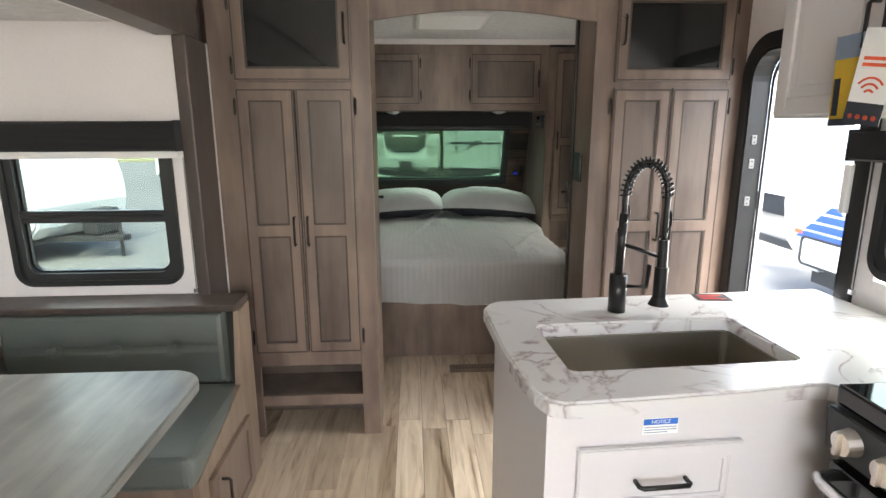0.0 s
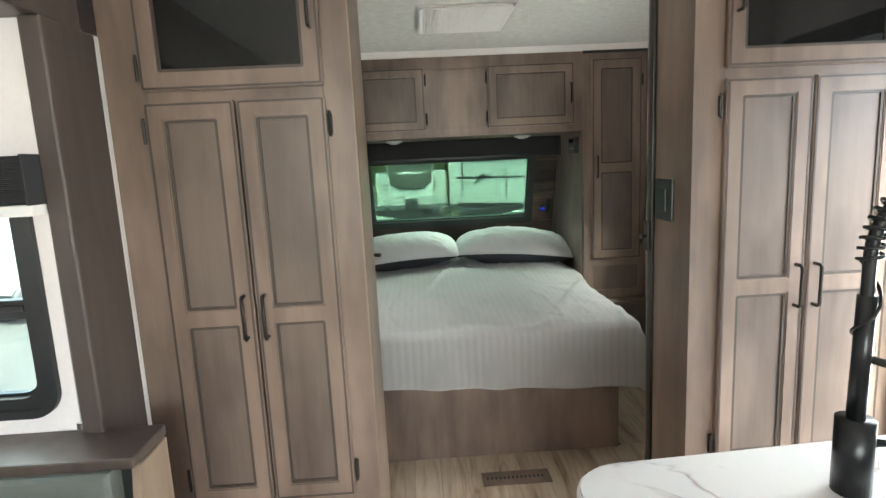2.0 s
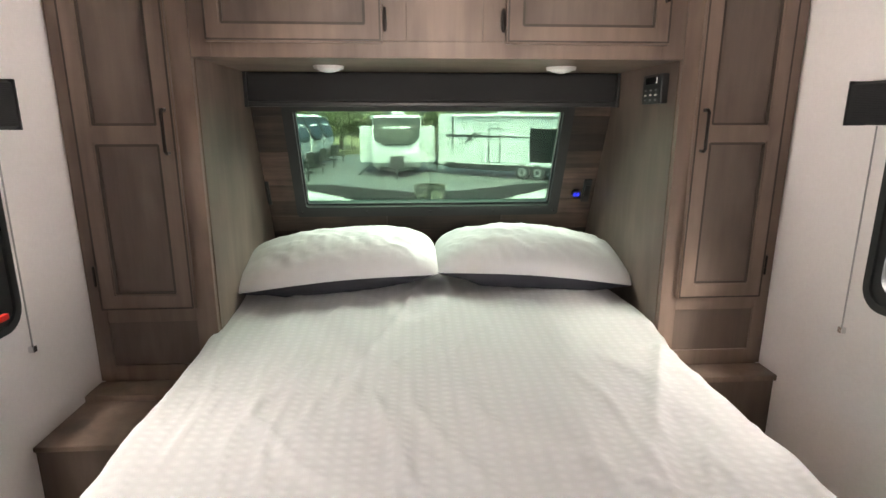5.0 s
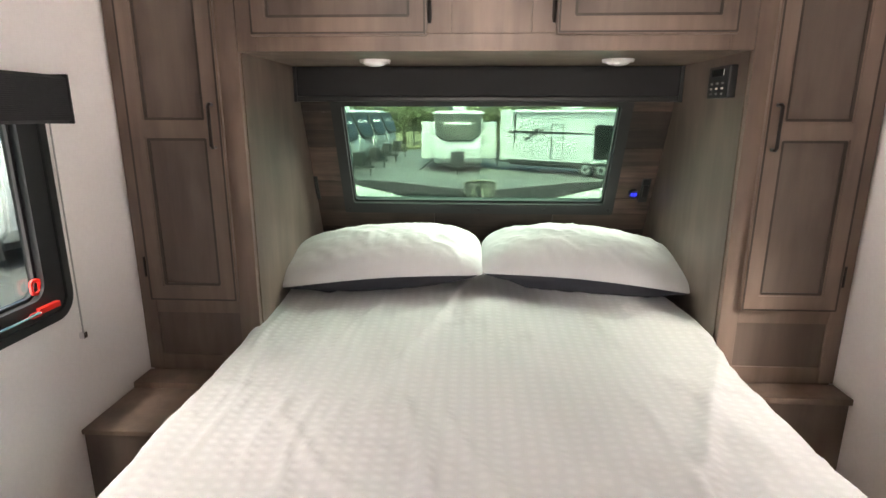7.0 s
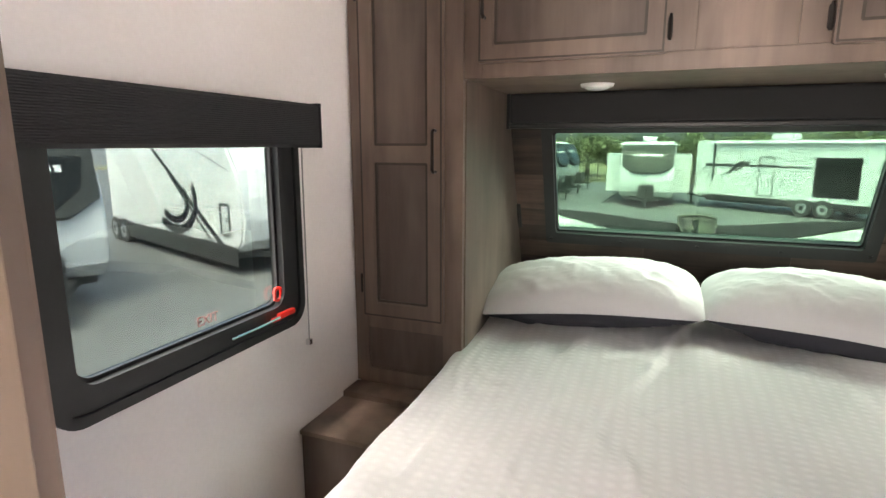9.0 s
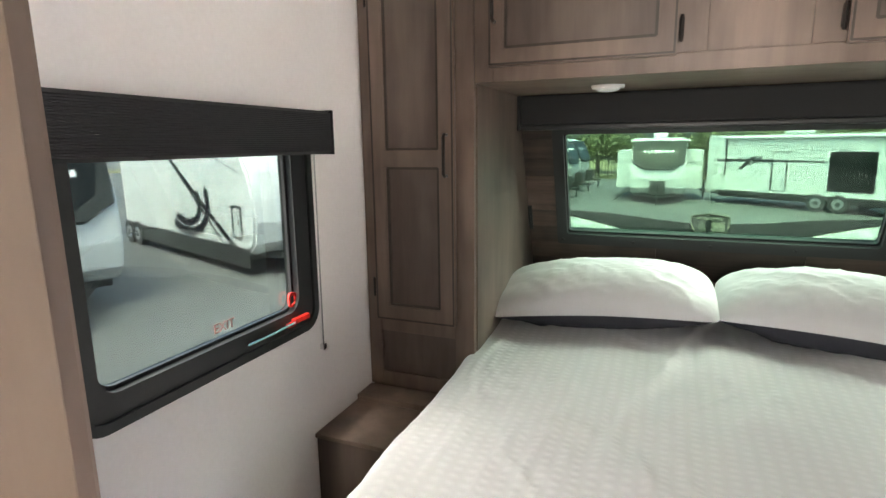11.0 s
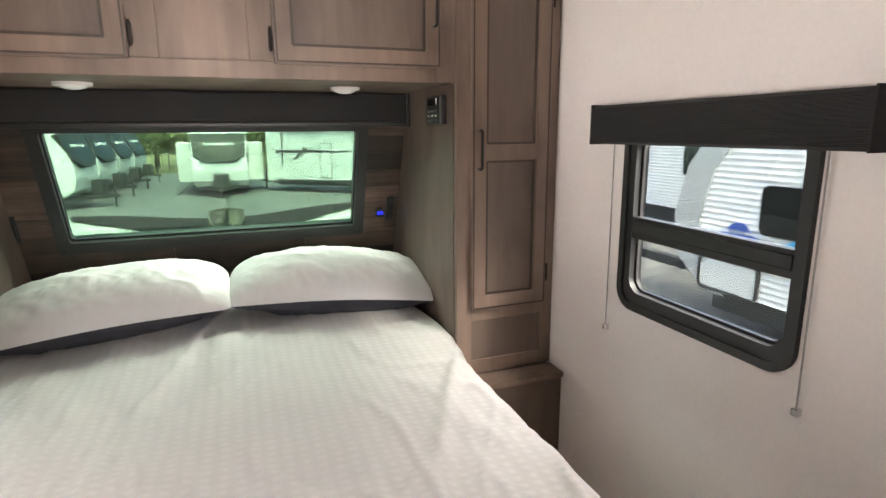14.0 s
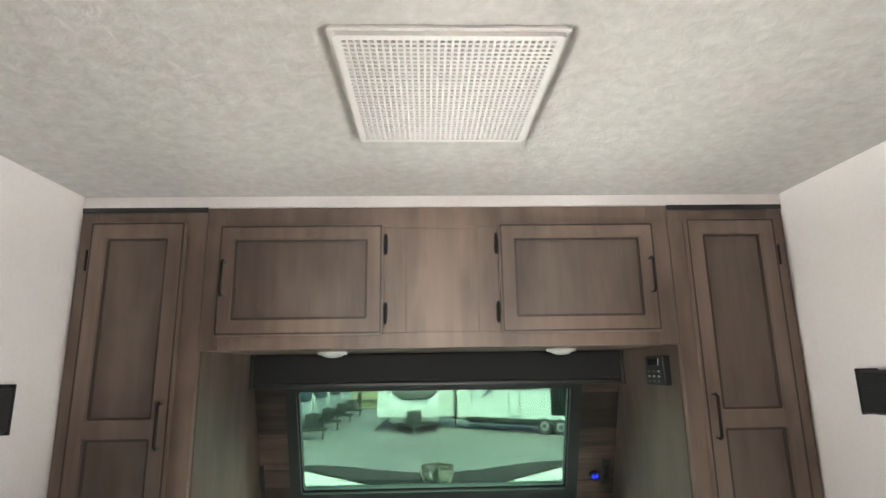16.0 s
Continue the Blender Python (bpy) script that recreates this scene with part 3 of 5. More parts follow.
# ---- bed ----
def bed_cover():
    """The quilt: a wrinkled sheet over the mattress that hangs down at the foot and sides."""
    bm = bmesh.new()
    nx, ny = 190, 190
    x0, x1, y0, y1, top = -0.785, 0.735, 3.345, 4.96, 0.635
    side, foot, r = 0.26, 0.235, 0.05
    rows = []
    for j in range(ny + 1):
        row = []
        for i in range(nx + 1):
            a = -side + (x1 - x0 + 2 * side) * i / nx
            w = x1 - x0
            skew = foot + 0.075 * max(0.0, min(1.0, a / w - 0.15))
            b = -skew + (y1 - y0 + skew) * j / ny

            def fold(s):
                """Distance past an edge to (run, drop)."""
                if s >= r:
                    return s, 0.0
                if s > -r * 0.57:
                    t = (r - s) / (r * 1.57)
                    an = t * math.pi / 2
                    return r - r * math.sin(an), r * (1 - math.cos(an))
                return 0.0, r + (-s - r * 0.57)
            left, right = a, w - a
            if left < right:
                px, dx = fold(left)
            else:
                px, dx = fold(right)
                px = w - px
            py, dy = fold(b)
            drop = max(dx, dy) if min(dx, dy) < 0.02 else max(dx, dy) + 0.35 * min(dx, dy)
            x, y = x0 + px, y0 + py
            crown = 0.018 * (1 - ((x - (x0 + x1) / 2) / 0.75) ** 2) * min(1, (y - y0) / 0.3)
            sag = 0.02 * max(0, min(1, (y - 4.2) / 0.4))
            p = Vector((x * 3, y * 3, drop * 2))
            wrinkle = 0.009 * noise.noise(p) + 0.006 * noise.noise(Vector((x * 9 + y * 4, y * 3.0, 4.2 + drop)))
            q1, q2 = noise.noise(Vector((x * 1.7, y * 1.7, 8.1))), noise.noise(Vector((x * 1.9, y * 1.6, 2.6)))
            crease = 0.0
            for ax, ay, seed, amp in ((6.5, 0.8, 0.3, 0.008), (2.6, 6.0, 5.5, 0.007), (7.5, -5.0, 9.1, 0.006), (10.0, 6.0, 3.3, 0.003)):
                c = abs(noise.noise(Vector((x * ax + y * ay * 0.5 + q1, y * ay * 0.5 - x * 0.6 + q2, seed))))
                m = max(0.0, min(1.0, 0.5 + 2.2 * noise.noise(Vector((x * 1.5 + seed, y * 1.5, seed)))))
                crease += amp * max(0.0, 1 - c * 6.5) * m
            wrinkle += crease * 0.9
            ridge = 0.012 * max(0, 1 - abs(noise.noise(Vector((x * 3.2 - y * 1.1 + 3, y * 0.7, 1.7)))) * 9)
            z = top + crown + sag - drop + (wrinkle + ridge) * (1 if drop < 0.03 else 0.25)
            hang = max(0, drop - r)
            x += (-0.022 if left < right else 0.04) * math.exp(-((y - 4.42) / 0.24) ** 2) * max(0, 1 - 4 * min(left, right)) if min(left, right) > 0 else (-0.022 if left < right else 0.04) * math.exp(-((y - 4.42) / 0.24) ** 2)
            if dy > r:
                y -= hang * 0.05 + 0.012 * math.sin(x * 19 + 2 * noise.noise(Vector((x * 2, 0, 0)))) * min(1, hang * 6)
                z += 0.006 * noise.noise(Vector((x * 3, 1, 5)))
            if dx > r:
                sgn = -1 if left < right else 1
                near = max(0, 1 - (y - y0) / 0.28)
                x += sgn * (hang * 0.10 + 0.012 * math.sin(y * 21) * min(1, hang * 6) + near * hang * 0.28)
            row.append(bm.verts.new((x, y, z)))
        rows.append(row)
    for j in range(ny):
        for i in range(nx):
            bm.faces.new((rows[j][i], rows[j][i + 1], rows[j + 1][i + 1], rows[j + 1][i]))
    bmesh.ops.solidify(bm, geom=bm.faces[:], thickness=0.006)
    return bm


bed = thing("bed", (0, 4.2, 0), "bed on a brown wood platform with a dark sheet", "bed")
part("front_panel", box(-0.64, 0.64, 3.38, 3.398, 0.0, 0.36, 0.002), WOOD, bed)
part("platform", box(-0.75, 0.755, 3.372, 5.2, 0.361, 0.38, 0.003), WOOD, bed)
part("side_panel", box(-0.64, -0.622, 3.4, 4.9, 0.0, 0.36, 0), WOOD, bed)
part("side_panel", box(0.622, 0.64, 3.4, 4.9, 0.0, 0.36, 0), WOOD, bed)
part("mattress", box(-0.735, 0.715, 3.37, 5.16, 0.381, 0.60, 0.04), SHEET, bed, "mattress in a dark fitted sheet")
cover = solid("bed_cover", bed_cover(), QUILT, "white quilted bed cover, slightly wrinkled, hanging over the foot", "bedding", smooth=True)


def pillow(cx, cy, cz, w, d, h, tilt, lean, yaw, flat, label, seed):
    """A stuffed pillow: white top, dark underside."""
    p = thing("pillow", (cx, cy, cz), label, "pillow", "bed pillows")
    m = Matrix.Translation((cx, cy, cz)) @ pose(0, 0, 0, tilt, lean, yaw)
    n = 72
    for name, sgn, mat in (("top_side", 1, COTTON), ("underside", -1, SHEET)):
        bm = bmesh.new()
        grid = []
        for j in range(n + 1):
            v = -1 + 2 * j / n
            row = []
            for i in range(n + 1):
                u = -1 + 2 * i / n
                # square to pillow outline: sides drawn in a little between the corners
                x = u * w / 2 * (1 - 0.07 * (1 - abs(u) ** 3) * 0 - 0.06 * (1 - v * v) * abs(u) ** 4)
                y = v * d / 2 * (1 - 0.06 * (1 - u * u) * abs(v) ** 4)
                corner = 1 - 0.13 * (abs(u) * abs(v)) ** 3
                x, y = x * corner, y * corner
                fat = max(0.0, 1 - abs(u) ** 2.4) ** 0.75 * max(0.0, 1 - abs(v) ** 2.6) ** 0.7
                z = sgn * h * fat * (1.0 if sgn > 0 else flat)
                seam = -0.012 * (1 - u * u) * (1 if v < 0 else 0) * v
                z += (0.010 * noise.noise(Vector((u * 2.2, v * 2.2, seed))) + 0.006 * noise.noise(Vector((u * 7, v * 3, seed)))
                      + 0.006 * max(0.0, 1 - 5 * abs(noise.noise(Vector((u * 4.6 + v, v * 1.5 - u * 0.6, seed + 2))))) * max(0.0, min(1.0, 0.5 + 2 * noise.noise(Vector((u * 1.6, v * 1.6, seed + 7)))))
                      + 0.0025 * max(0.0, 1 - 4 * abs(noise.noise(Vector((u * 13, v * 4 + u * 3, seed + 4)))))) * (1 - max(abs(u), abs(v)) ** 6)
                z += 0.012 * math.cos(u * 1.5) * (1 - v) * 0.5 + seam
                row.append(bm.verts.new(m @ Vector((x, y, z))))
            grid.append(row)
        for j in range(n):
            for i in range(n):
                bm.faces.new((grid[j][i], grid[j][i + 1], grid[j + 1][i + 1], grid[j + 1][i]))
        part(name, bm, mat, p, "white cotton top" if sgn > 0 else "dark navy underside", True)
    return p


pillow(-0.402, 4.79, 0.762, 0.87, 0.45, 0.122, 11, -3.5, 4, 0.9, "white pillow with a dark underside lying on the bed", 1.0)
pillow(0.402, 4.80, 0.758, 0.87, 0.45, 0.132, 9, 3.5, -5, 0.9, "plump white pillow with a dark underside lying on the bed", 5.0)


# ---- windows ----
def pane(name, bm, mat, parent):
    ob = part(name, bm, mat, parent)
    ob.visible_shadow = False
    return ob


def window(name, axis, room, u0, u1, v0, v1, border, mid, label, glass, wall):
    """A rounded black window in a wall at a coordinate; room: the sign of the way into the room; border: frame widths low u, high u, low v, high v."""
    w = thing(name, (wall, (u0 + u1) / 2, v0) if axis == "x" else ((u0 + u1) / 2, wall, v0), label, "window", "", "structure")
    iu0, iu1, iv0, iv1 = u0 + border[0], u1 - border[1], v0 + border[2], v1 - border[3]
    def d(a):
        return wall + room * a
    outer, inner = rounded(u0, u1, v0, v1, 0.066, 8), rounded(iu0, iu1, iv0, iv1, 0.045, 8)
    middle = rounded(u0 + 0.022, u1 - 0.022, v0 + 0.022, v1 - 0.022, 0.046, 8)
    f = part("window_frame", ring(outer, middle, axis, d(0.001), d(0.016)), BLACK, w)
    part("frame_step", ring(middle, inner, axis, d(-0.032), d(0.008)), BLACK, f)
    lip = rounded(iu0 + 0.008, iu1 - 0.008, iv0 + 0.008, iv1 - 0.008, 0.04, 8)
    part("seal", ring(inner, lip, axis, d(-0.03), d(-0.012)), BLACK_METAL, f)
    cuts = [(iv0, iv1)] if mid is None else [(iv0, mid[0]), (mid[1], iv1)]
    for a, b in cuts:
        which = (1, 1, 1, 1) if mid is None else ((1, 1, 0, 0) if a == iv0 else (0, 0, 1, 1))
        pane("pane", prism(rounded(iu0, iu1, a, b, 0.045, 8, which), axis, d(-0.026), d(-0.021)), glass, w)
    if mid:
        bm = boxes([(d(-0.018), d(0.004), iu0, iu1, mid[0], mid[1]), (d(0.0042), d(0.010), iu0, iu1, mid[0] + 0.02, mid[1] - 0.012)] if axis == "x" else
                   [(iu0, iu1, d(-0.018), d(0.004), mid[0], mid[1]), (iu0, iu1, d(0.0042), d(0.010), mid[0] + 0.02, mid[1] - 0.012)], 0.002)
        part("meeting_rail", bm, BLACK, f)
    return w


def valance(axis, room, wall, u0, u1, z0, z1, depth, label, strip=False):
    """A ribbed black fabric box at the head of a window."""
    v = thing("window_valance", (wall, (u0 + u1) / 2, z0) if axis == "x" else ((u0 + u1) / 2, wall, z0), label, "valance")
    n = 22
    prof = [(wall + room * 0.002, z1 - 0.004), (wall + room * (depth - 0.012), z1)]
    for i in range(n * 2 + 1):
        prof.append((wall + room * (depth - (0.0015 if i % 2 else 0)), z1 - 0.008 - (z1 - z0 - 0.016) * i / (n * 2)))
    prof += [(wall + room * (depth - 0.012), z0), (wall + room * 0.002, z0)]
    bm = bmesh.new()
    lo = [bm.verts.new((p, u0, z) if axis == "x" else (u0, p, z)) for p, z in prof]
    hi = [bm.verts.new((p, u1, z) if axis == "x" else (u1, p, z)) for p, z in prof]
    for i in range(len(prof)):
        k = (i + 1) % len(prof)
        bm.faces.new((lo[i], lo[k], hi[k], hi[i]))
    bm.faces.new(lo[::-1])
    bm.faces.new(hi)
    part("cover", bm, BLIND, v)
    a, b = sorted((wall + room * 0.001, wall + room * (depth + 0.003)))
    for e0, e1 in ((u0 - 0.006, u0 - 0.0005), (u1 + 0.0005, u1 + 0.006)):
        part("end_cap", box(*((a, b, e0, e1) if axis == "x" else (e0, e1, a, b)), z0 - 0.002, z1 + 0.003, 0.002), BLIND, v)
    if strip:
        a, b = sorted((wall + room * 0.002, wall + room * (depth - 0.01)))
        part("blind_rail", box(u0 + 0.01, u1 + 0.004, a, b, z0 - 0.026, z0 - 0.001, 0.003), WHITE_PLASTIC, v, "white bottom rail of the rolled blind")
    return v


GREY_CORD = plain_material("grey_cord", (0.36, 0.35, 0.35), 0.8, 0, 300, 0.2, 0.1)


def cord(x, y, z0, z1):
    c = thing("blind_cord", (x, y, z0), "thin grey blind cord with a small stop on the wall", "cord", "blind cords")
    part("string", cyl((x, y, z0), (x, y + 0.004, z1), 0.0022, seg=6), GREY_CORD, c)
    s = 1 if x > 0 else -1
    part("stop", boxes([(min(x - 0.006, x + s * 0.009), max(x + 0.006, x + s * 0.009), y - 0.008, y + 0.008, z0 - 0.012, z0 + 0.006)], 0.002), CHROME, c)
    return c


window("window_1", "x", -1, 3.347, 3.942, 0.835, 1.42, (0.034, 0.046, 0.055, 0.06), (1.056, 1.12), "black-framed side window with two tinted panes", LIGHT_GLASS, XR)
valance("x", -1, XR, 3.233, 4.045, 1.332, 1.446, 0.062, "black ribbed fabric valance over the bedroom side window")
cord(XR - 0.012, 3.99, 0.745, 1.33)
cord(XR - 0.012, 3.328, 0.775, 1.33)
w2 = window("window_2", "x", 1, 3.253, 4.018, 0.804, 1.44, (0.062, 0.085, 0.072, 0.06), None, "black-framed emergency exit window with tinted glass", SIDE_GLASS, XL)
valance("x", 1, XL, 3.185, 4.00, 1.324, 1.440, 0.104, "black ribbed fabric valance over the exit window")
cord(XL + 0.012, 4.035, 0.73, 1.34)
part("latch_bar", tube([(XL + 0.018, 3.70, 0.848), (XL + 0.022, 3.80, 0.849), (XL + 0.022, 3.90, 0.852)], 0.004), CHROME, w2, "thin bright latch bar")
part("latch_pull", boxes([(XL + 0.012, XL + 0.026, 3.885, 3.955, 0.846, 0.862), (XL + 0.012, XL + 0.024, 3.86, 3.89, 0.842, 0.855)], 0.003), RED, w2, "red emergency latch pull")
part("latch_ring", ring(rounded(3.90, 3.935, 0.888, 0.93, 0.012), rounded(3.907, 3.928, 0.895, 0.922, 0.008), "x", XL - 0.008, XL - 0.002), RED, w2, "red pull ring")
window("window_3", "y", -1, -1.79, -1.153, 0.812, 1.40, (0.05, 0.05, 0.05, 0.05), (1.062, 1.108), "black-framed dinette window with two tinted panes", PALE_GLASS, SE)
valance("y", -1, SE, -1.94, -1.105, 1.335, 1.442, 0.085, "black fabric valance over the dinette window", True)
cord(-1.11, SE - 0.012, 0.79, 1.32)
window("window_4", "x", -1, 1.0, 1.72, 0.965, 1.38, (0.05, 0.05, 0.05, 0.05), None, "black-framed kitchen window above the counter", PALE_GLASS, XR)
valance("x", -1, XR, 0.95, 1.775, 1.315, 1.405, 0.085, "black fabric valance over the kitchen window")
cord(XR - 0.012, 1.76, 0.90, 1.32)


def letters(text, size, m, mat, name, parent=None, label=""):
    """Raised writing in the built-in font, centred, reading along x of m, z up."""
    cu = bpy.data.curves.new(name, "FONT")
    cu.body, cu.size, cu.align_x, cu.align_y, cu.extrude = text, size, "CENTER", "CENTER", 0.0004
    tmp = new(name, cu)
    me = bpy.data.meshes.new_from_object(tmp.evaluated_get(bpy.context.evaluated_depsgraph_get()))
    bpy.data.objects.remove(tmp)
    bm = bmesh.new()
    bm.from_mesh(me)
    bpy.data.meshes.remove(me)
    bmesh.ops.transform(bm, matrix=m @ pose(0, 0, 0, 90, 0, 0), verts=bm.verts)
    return part(name, bm, mat, parent, label)


FADED_RED = plain_material("faded_red_print", (0.42, 0.17, 0.15), 0.6, 0, 200, 0.2, 0.0)
letters("EXIT", 0.034, pose(XL - 0.018, 3.665, 0.908, 0, 0, 90), FADED_RED, "exit_lettering", w2, "red lettering EXIT")

# front window in the leaning wall
fwin = thing("window_5", (0, 5.0, 0.9), "wide black-framed front window of green tinted glass above the bed", "window", "", "structure")
o, i = rounded(-0.624, 0.614, -0.218, 0.33, 0.012, 3), rounded(-0.580, 0.568, -0.166, 0.305, 0.012, 3)
f = part("window_frame", ring(o, i, "y", -0.014, 0.03, FRONT), BLACK, fwin)
i2 = rounded(-0.573, 0.561, -0.158, 0.298, 0.012, 3)
part("seal", ring(i, i2, "y", 0.005, 0.035, FRONT), BLACK_METAL, f)
gl = prism(rounded(-0.580, 0.568, -0.166, 0.305, 0.012, 3), "y", 0.02, 0.026)
pane("pane", turn_about(FRONT, gl), GLASS, fwin)
for x in (-0.602, -0.3, 0.0, 0.3, 0.592):
    part("screw", turn_about(FRONT, cyl((x, -0.014, -0.193), (x, -0.017, -0.193), 0.006, seg=10)), BLACK_METAL, f)
fv = thing("window_valance", (0, 4.88, 1.39), "wide black fabric blind box above the front window", "valance")
part("cover", box(-0.745, 0.755, 4.855, 4.905, 1.415, 1.528, 0.008), BLIND, fv)
part("bottom_rail", box(-0.745, 0.755, 4.857, 4.903, 1.395, 1.4145, 0.005), BLACK, fv)
for x0, x1 in ((-0.758, -0.7455), (0.7555, 0.768)):
    part("end_cap", box(x0, x1, 4.853, 4.907, 1.393, 1.529, 0.003), BLACK, fv)
for x, n in ((-0.745, "left"), (0.745, "right")):
    s = thing("wall_socket", (x, 4.99, 1.0), "black wall socket plate on the plank wall", "socket", "wall sockets")
    part("plate", turn_about(FRONT, box(x - 0.026, x + 0.012, -0.012, -0.003, -0.15, -0.03, 0.004)), BLACK, s)
    part("insert", turn_about(FRONT, box(x - 0.018, x + 0.004, -0.016, -0.011, -0.12, -0.06, 0.002)), BLACK_METAL, s)


def glow(name, color, strength):
    m, nt, b = material(name)
    b.inputs["Base Color"].default_value = (0.01, 0.01, 0.02, 1)
    b.inputs["Emission Color"].default_value = (*color, 1)
    b.inputs["Emission Strength"].default_value = strength
    return m


usb = thing("usb_socket", (0.69, 5.10, 1.0), "round black charging socket with two blue glowing ports", "socket")
part("rim", turn_about(FRONT, cyl((0.69, -0.004, -0.105), (0.69, -0.018, -0.105), 0.022, seg=24)), BLACK, usb)
for dx in (-0.008, 0.008):
    part("port", turn_about(FRONT, box(0.69 + dx - 0.004, 0.69 + dx + 0.004, -0.0205, -0.0178, -0.113, -0.097, 0)), glow("blue_led", (0.02, 0.03, 1.0), 0.05), usb, "blue glowing port")

GREY_PLASTIC = plain_material("grey_plastic", (0.16, 0.16, 0.165), 0.45, 0, 150, 0.08, 0.03)
th = thing("wall_control", (0.765, 4.5, 1.40), "black control panel with small buttons on the wardrobe side", "control")
part("case", box(0.742, 0.7715, 4.42, 4.57, 1.398, 1.498, 0.006), BLACK, th)
part("screen", box(0.7395, 0.7425, 4.45, 4.54, 1.465, 1.488, 0.001), DARK_GLASS, th)
for k in range(3):
    for y in (4.455, 4.495, 4.535):
        part("button", box(0.7385, 0.7425, y - 0.006, y + 0.006, 1.409 + k * 0.016, 1.415 + k * 0.016, 0.001), STEEL if k == 1 else GREY_PLASTIC, th)

sw = thing("light_switch", (JR, 2.66, 1.18), "dark switch plate on the closet side by the doorway", "switch")
part("plate", box(JR - 0.010, JR - 0.0005, 2.60, 2.71, 1.17, 1.30, 0.004), BLACK, sw)
part("rocker", box(JR - 0.014, JR - 0.0095, 2.635, 2.675, 1.20, 1.27, 0.002), BLACK_METAL, sw)

for x, sgn, z, ly in ((JL - 0.014, 1, 1.09, 2.788), (JR - 0.012, -1, 1.11, 2.75)):
    k = thing("door_latch", (x, ly, z), "small dark metal latch on the doorway channel", "latch", "doorway latches")
    part("plate", boxes([(min(x, x + sgn * 0.012), max(x, x + sgn * 0.012), ly - 0.012, ly + 0.012, z - 0.05, z + 0.05)], 0.003), BRONZE, k)
    part("knob", cyl((x + sgn * 0.01, ly, z), (x + sgn * 0.035, ly - 0.015, z), 0.005, 0.007), BRONZE, k)

# planks beside and below the front window, one by one
random.seed(4)
wallf = bpy.data.objects["wall_front"]
z = -0.219 - 5 * 0.083
while z < 0.30:
    h = 0.083
    spans = [(-0.80, 0.81)] if z + h < -0.2185 else [(-0.80, -0.626), (0.616, 0.81)]
    for a, b in spans:
        x = a
        while x < b - 0.01:
            e = min(b, x + random.uniform(0.35, 0.75))
            if b - e < 0.12:
                e = b
            bm = box(x + 0.0008, e - 0.0008, random.uniform(-0.003, 0.0005), 0.011, z, z + h - 0.0015, 0)
            turn_about(FRONT, bm)
            part("plank", bm, PLANK, wallf)
            x = e
    z += h


# ---- dinette in the slide-out ----
def cushion(x0, x1, y0, y1, z0, z1, r=0.03):
    bm = box(x0, x1, y0, y1, z0, z1, 0)
    bmesh.ops.bevel(bm, geom=bm.edges[:], offset=r, segments=4, affect="EDGES", profile=0.5)
    return bm


def puffed(axis, u0, u1, v0, v1, at, out, tufts, r=0.03):
    """A back cushion face with buttoned tufts."""
    bm = bmesh.new()
    nu, nv = 60, 26
    rows = []
    for j in range(nv + 1):
        row = []
        for i in range(nu + 1):
            u, v = u0 + (u1 - u0) * i / nu, v0 + (v1 - v0) * j / nv
            d = min(u - u0, u1 - u, v - v0, v1 - v)
            k = r * (1 - math.sqrt(max(0, 1 - (1 - min(1, d / r)) ** 2)))
            for tu, tv in tufts:
                dist = math.hypot(u - tu, (v - tv))
                k += 0.02 * math.exp(-(dist / 0.022) ** 2) + 0.006 * math.exp(-((v - tv) / 0.01) ** 2) * math.exp(-((u - tu) / 0.14) ** 2)
            w = at - out * k
            row.append(bm.verts.new((u, w, v) if axis == "y" else (w, u, v)))
        rows.append(row)
    for j in range(nv):
        for i in range(nu):
            bm.faces.new((rows[j][i], rows[j][i + 1], rows[j + 1][i + 1], rows[j + 1][i]))
    return bm


bench = thing("dinette_bench", (-1.4, 1.95, 0), "sage grey vinyl dinette bench with a wooden end panel", "bench")
part("seat_base", box(-1.93, -0.935, 1.68, 2.285, 0.0, 0.335, 0.002), WOOD, bench)
part("seat_cushion", cushion(-1.62, -0.915, 1.64, 2.16, 0.337, 0.455, 0.032), VINYL, bench)
part("back_cushion", box(-1.80, -0.965, 2.19, 2.285, 0.42, 0.742, 0.004), VINYL, bench)
part("back_cushion_face", puffed("y", -1.80, -0.965, 0.445, 0.742, 2.145, -1, ((-1.60, 0.60), (-1.38, 0.60), (-1.16, 0.60))), VINYL, bench)
bm = boxes([(-1.80, -0.965, 2.17, 2.2, 0.45, 0.738)], 0.004)
part("cushion_core", bm, VINYL, bench)
part("top_rail", box(-1.945, -0.915, 2.135, 2.298, 0.744, 0.772, 0.006), DARK_WOOD, bench, "grey-brown wooden cap rail")
end = [(2.29, 0.0), (2.29, 0.742), (2.16, 0.742), (2.11, 0.46), (1.66, 0.36), (1.66, 0.0)]
part("end_panel", prism(end, "x", -0.933, -0.912, 0.002), WOOD_EDGE, bench, "pale wood end panel")
ed = part("storage_door", boxes([(-0.911, -0.895, 1.73, 1.77, 0.03, 0.32), (-0.911, -0.895, 2.10, 2.14, 0.03, 0.32), (-0.911, -0.895, 1.77, 2.10, 0.03, 0.07), (-0.911, -0.895, 1.77, 2.10, 0.28, 0.32), (-0.911, -0.903, 1.77, 2.10, 0.07, 0.28)], 0.002), WOOD, bench)
handle(ed, -0.895, 1.80, 0.22, 0.11, True, (1, 0, 0))
side_bench = thing("corner_bench", (-1.75, 1.0, 0), "sage grey vinyl corner seat along the outer wall", "bench")
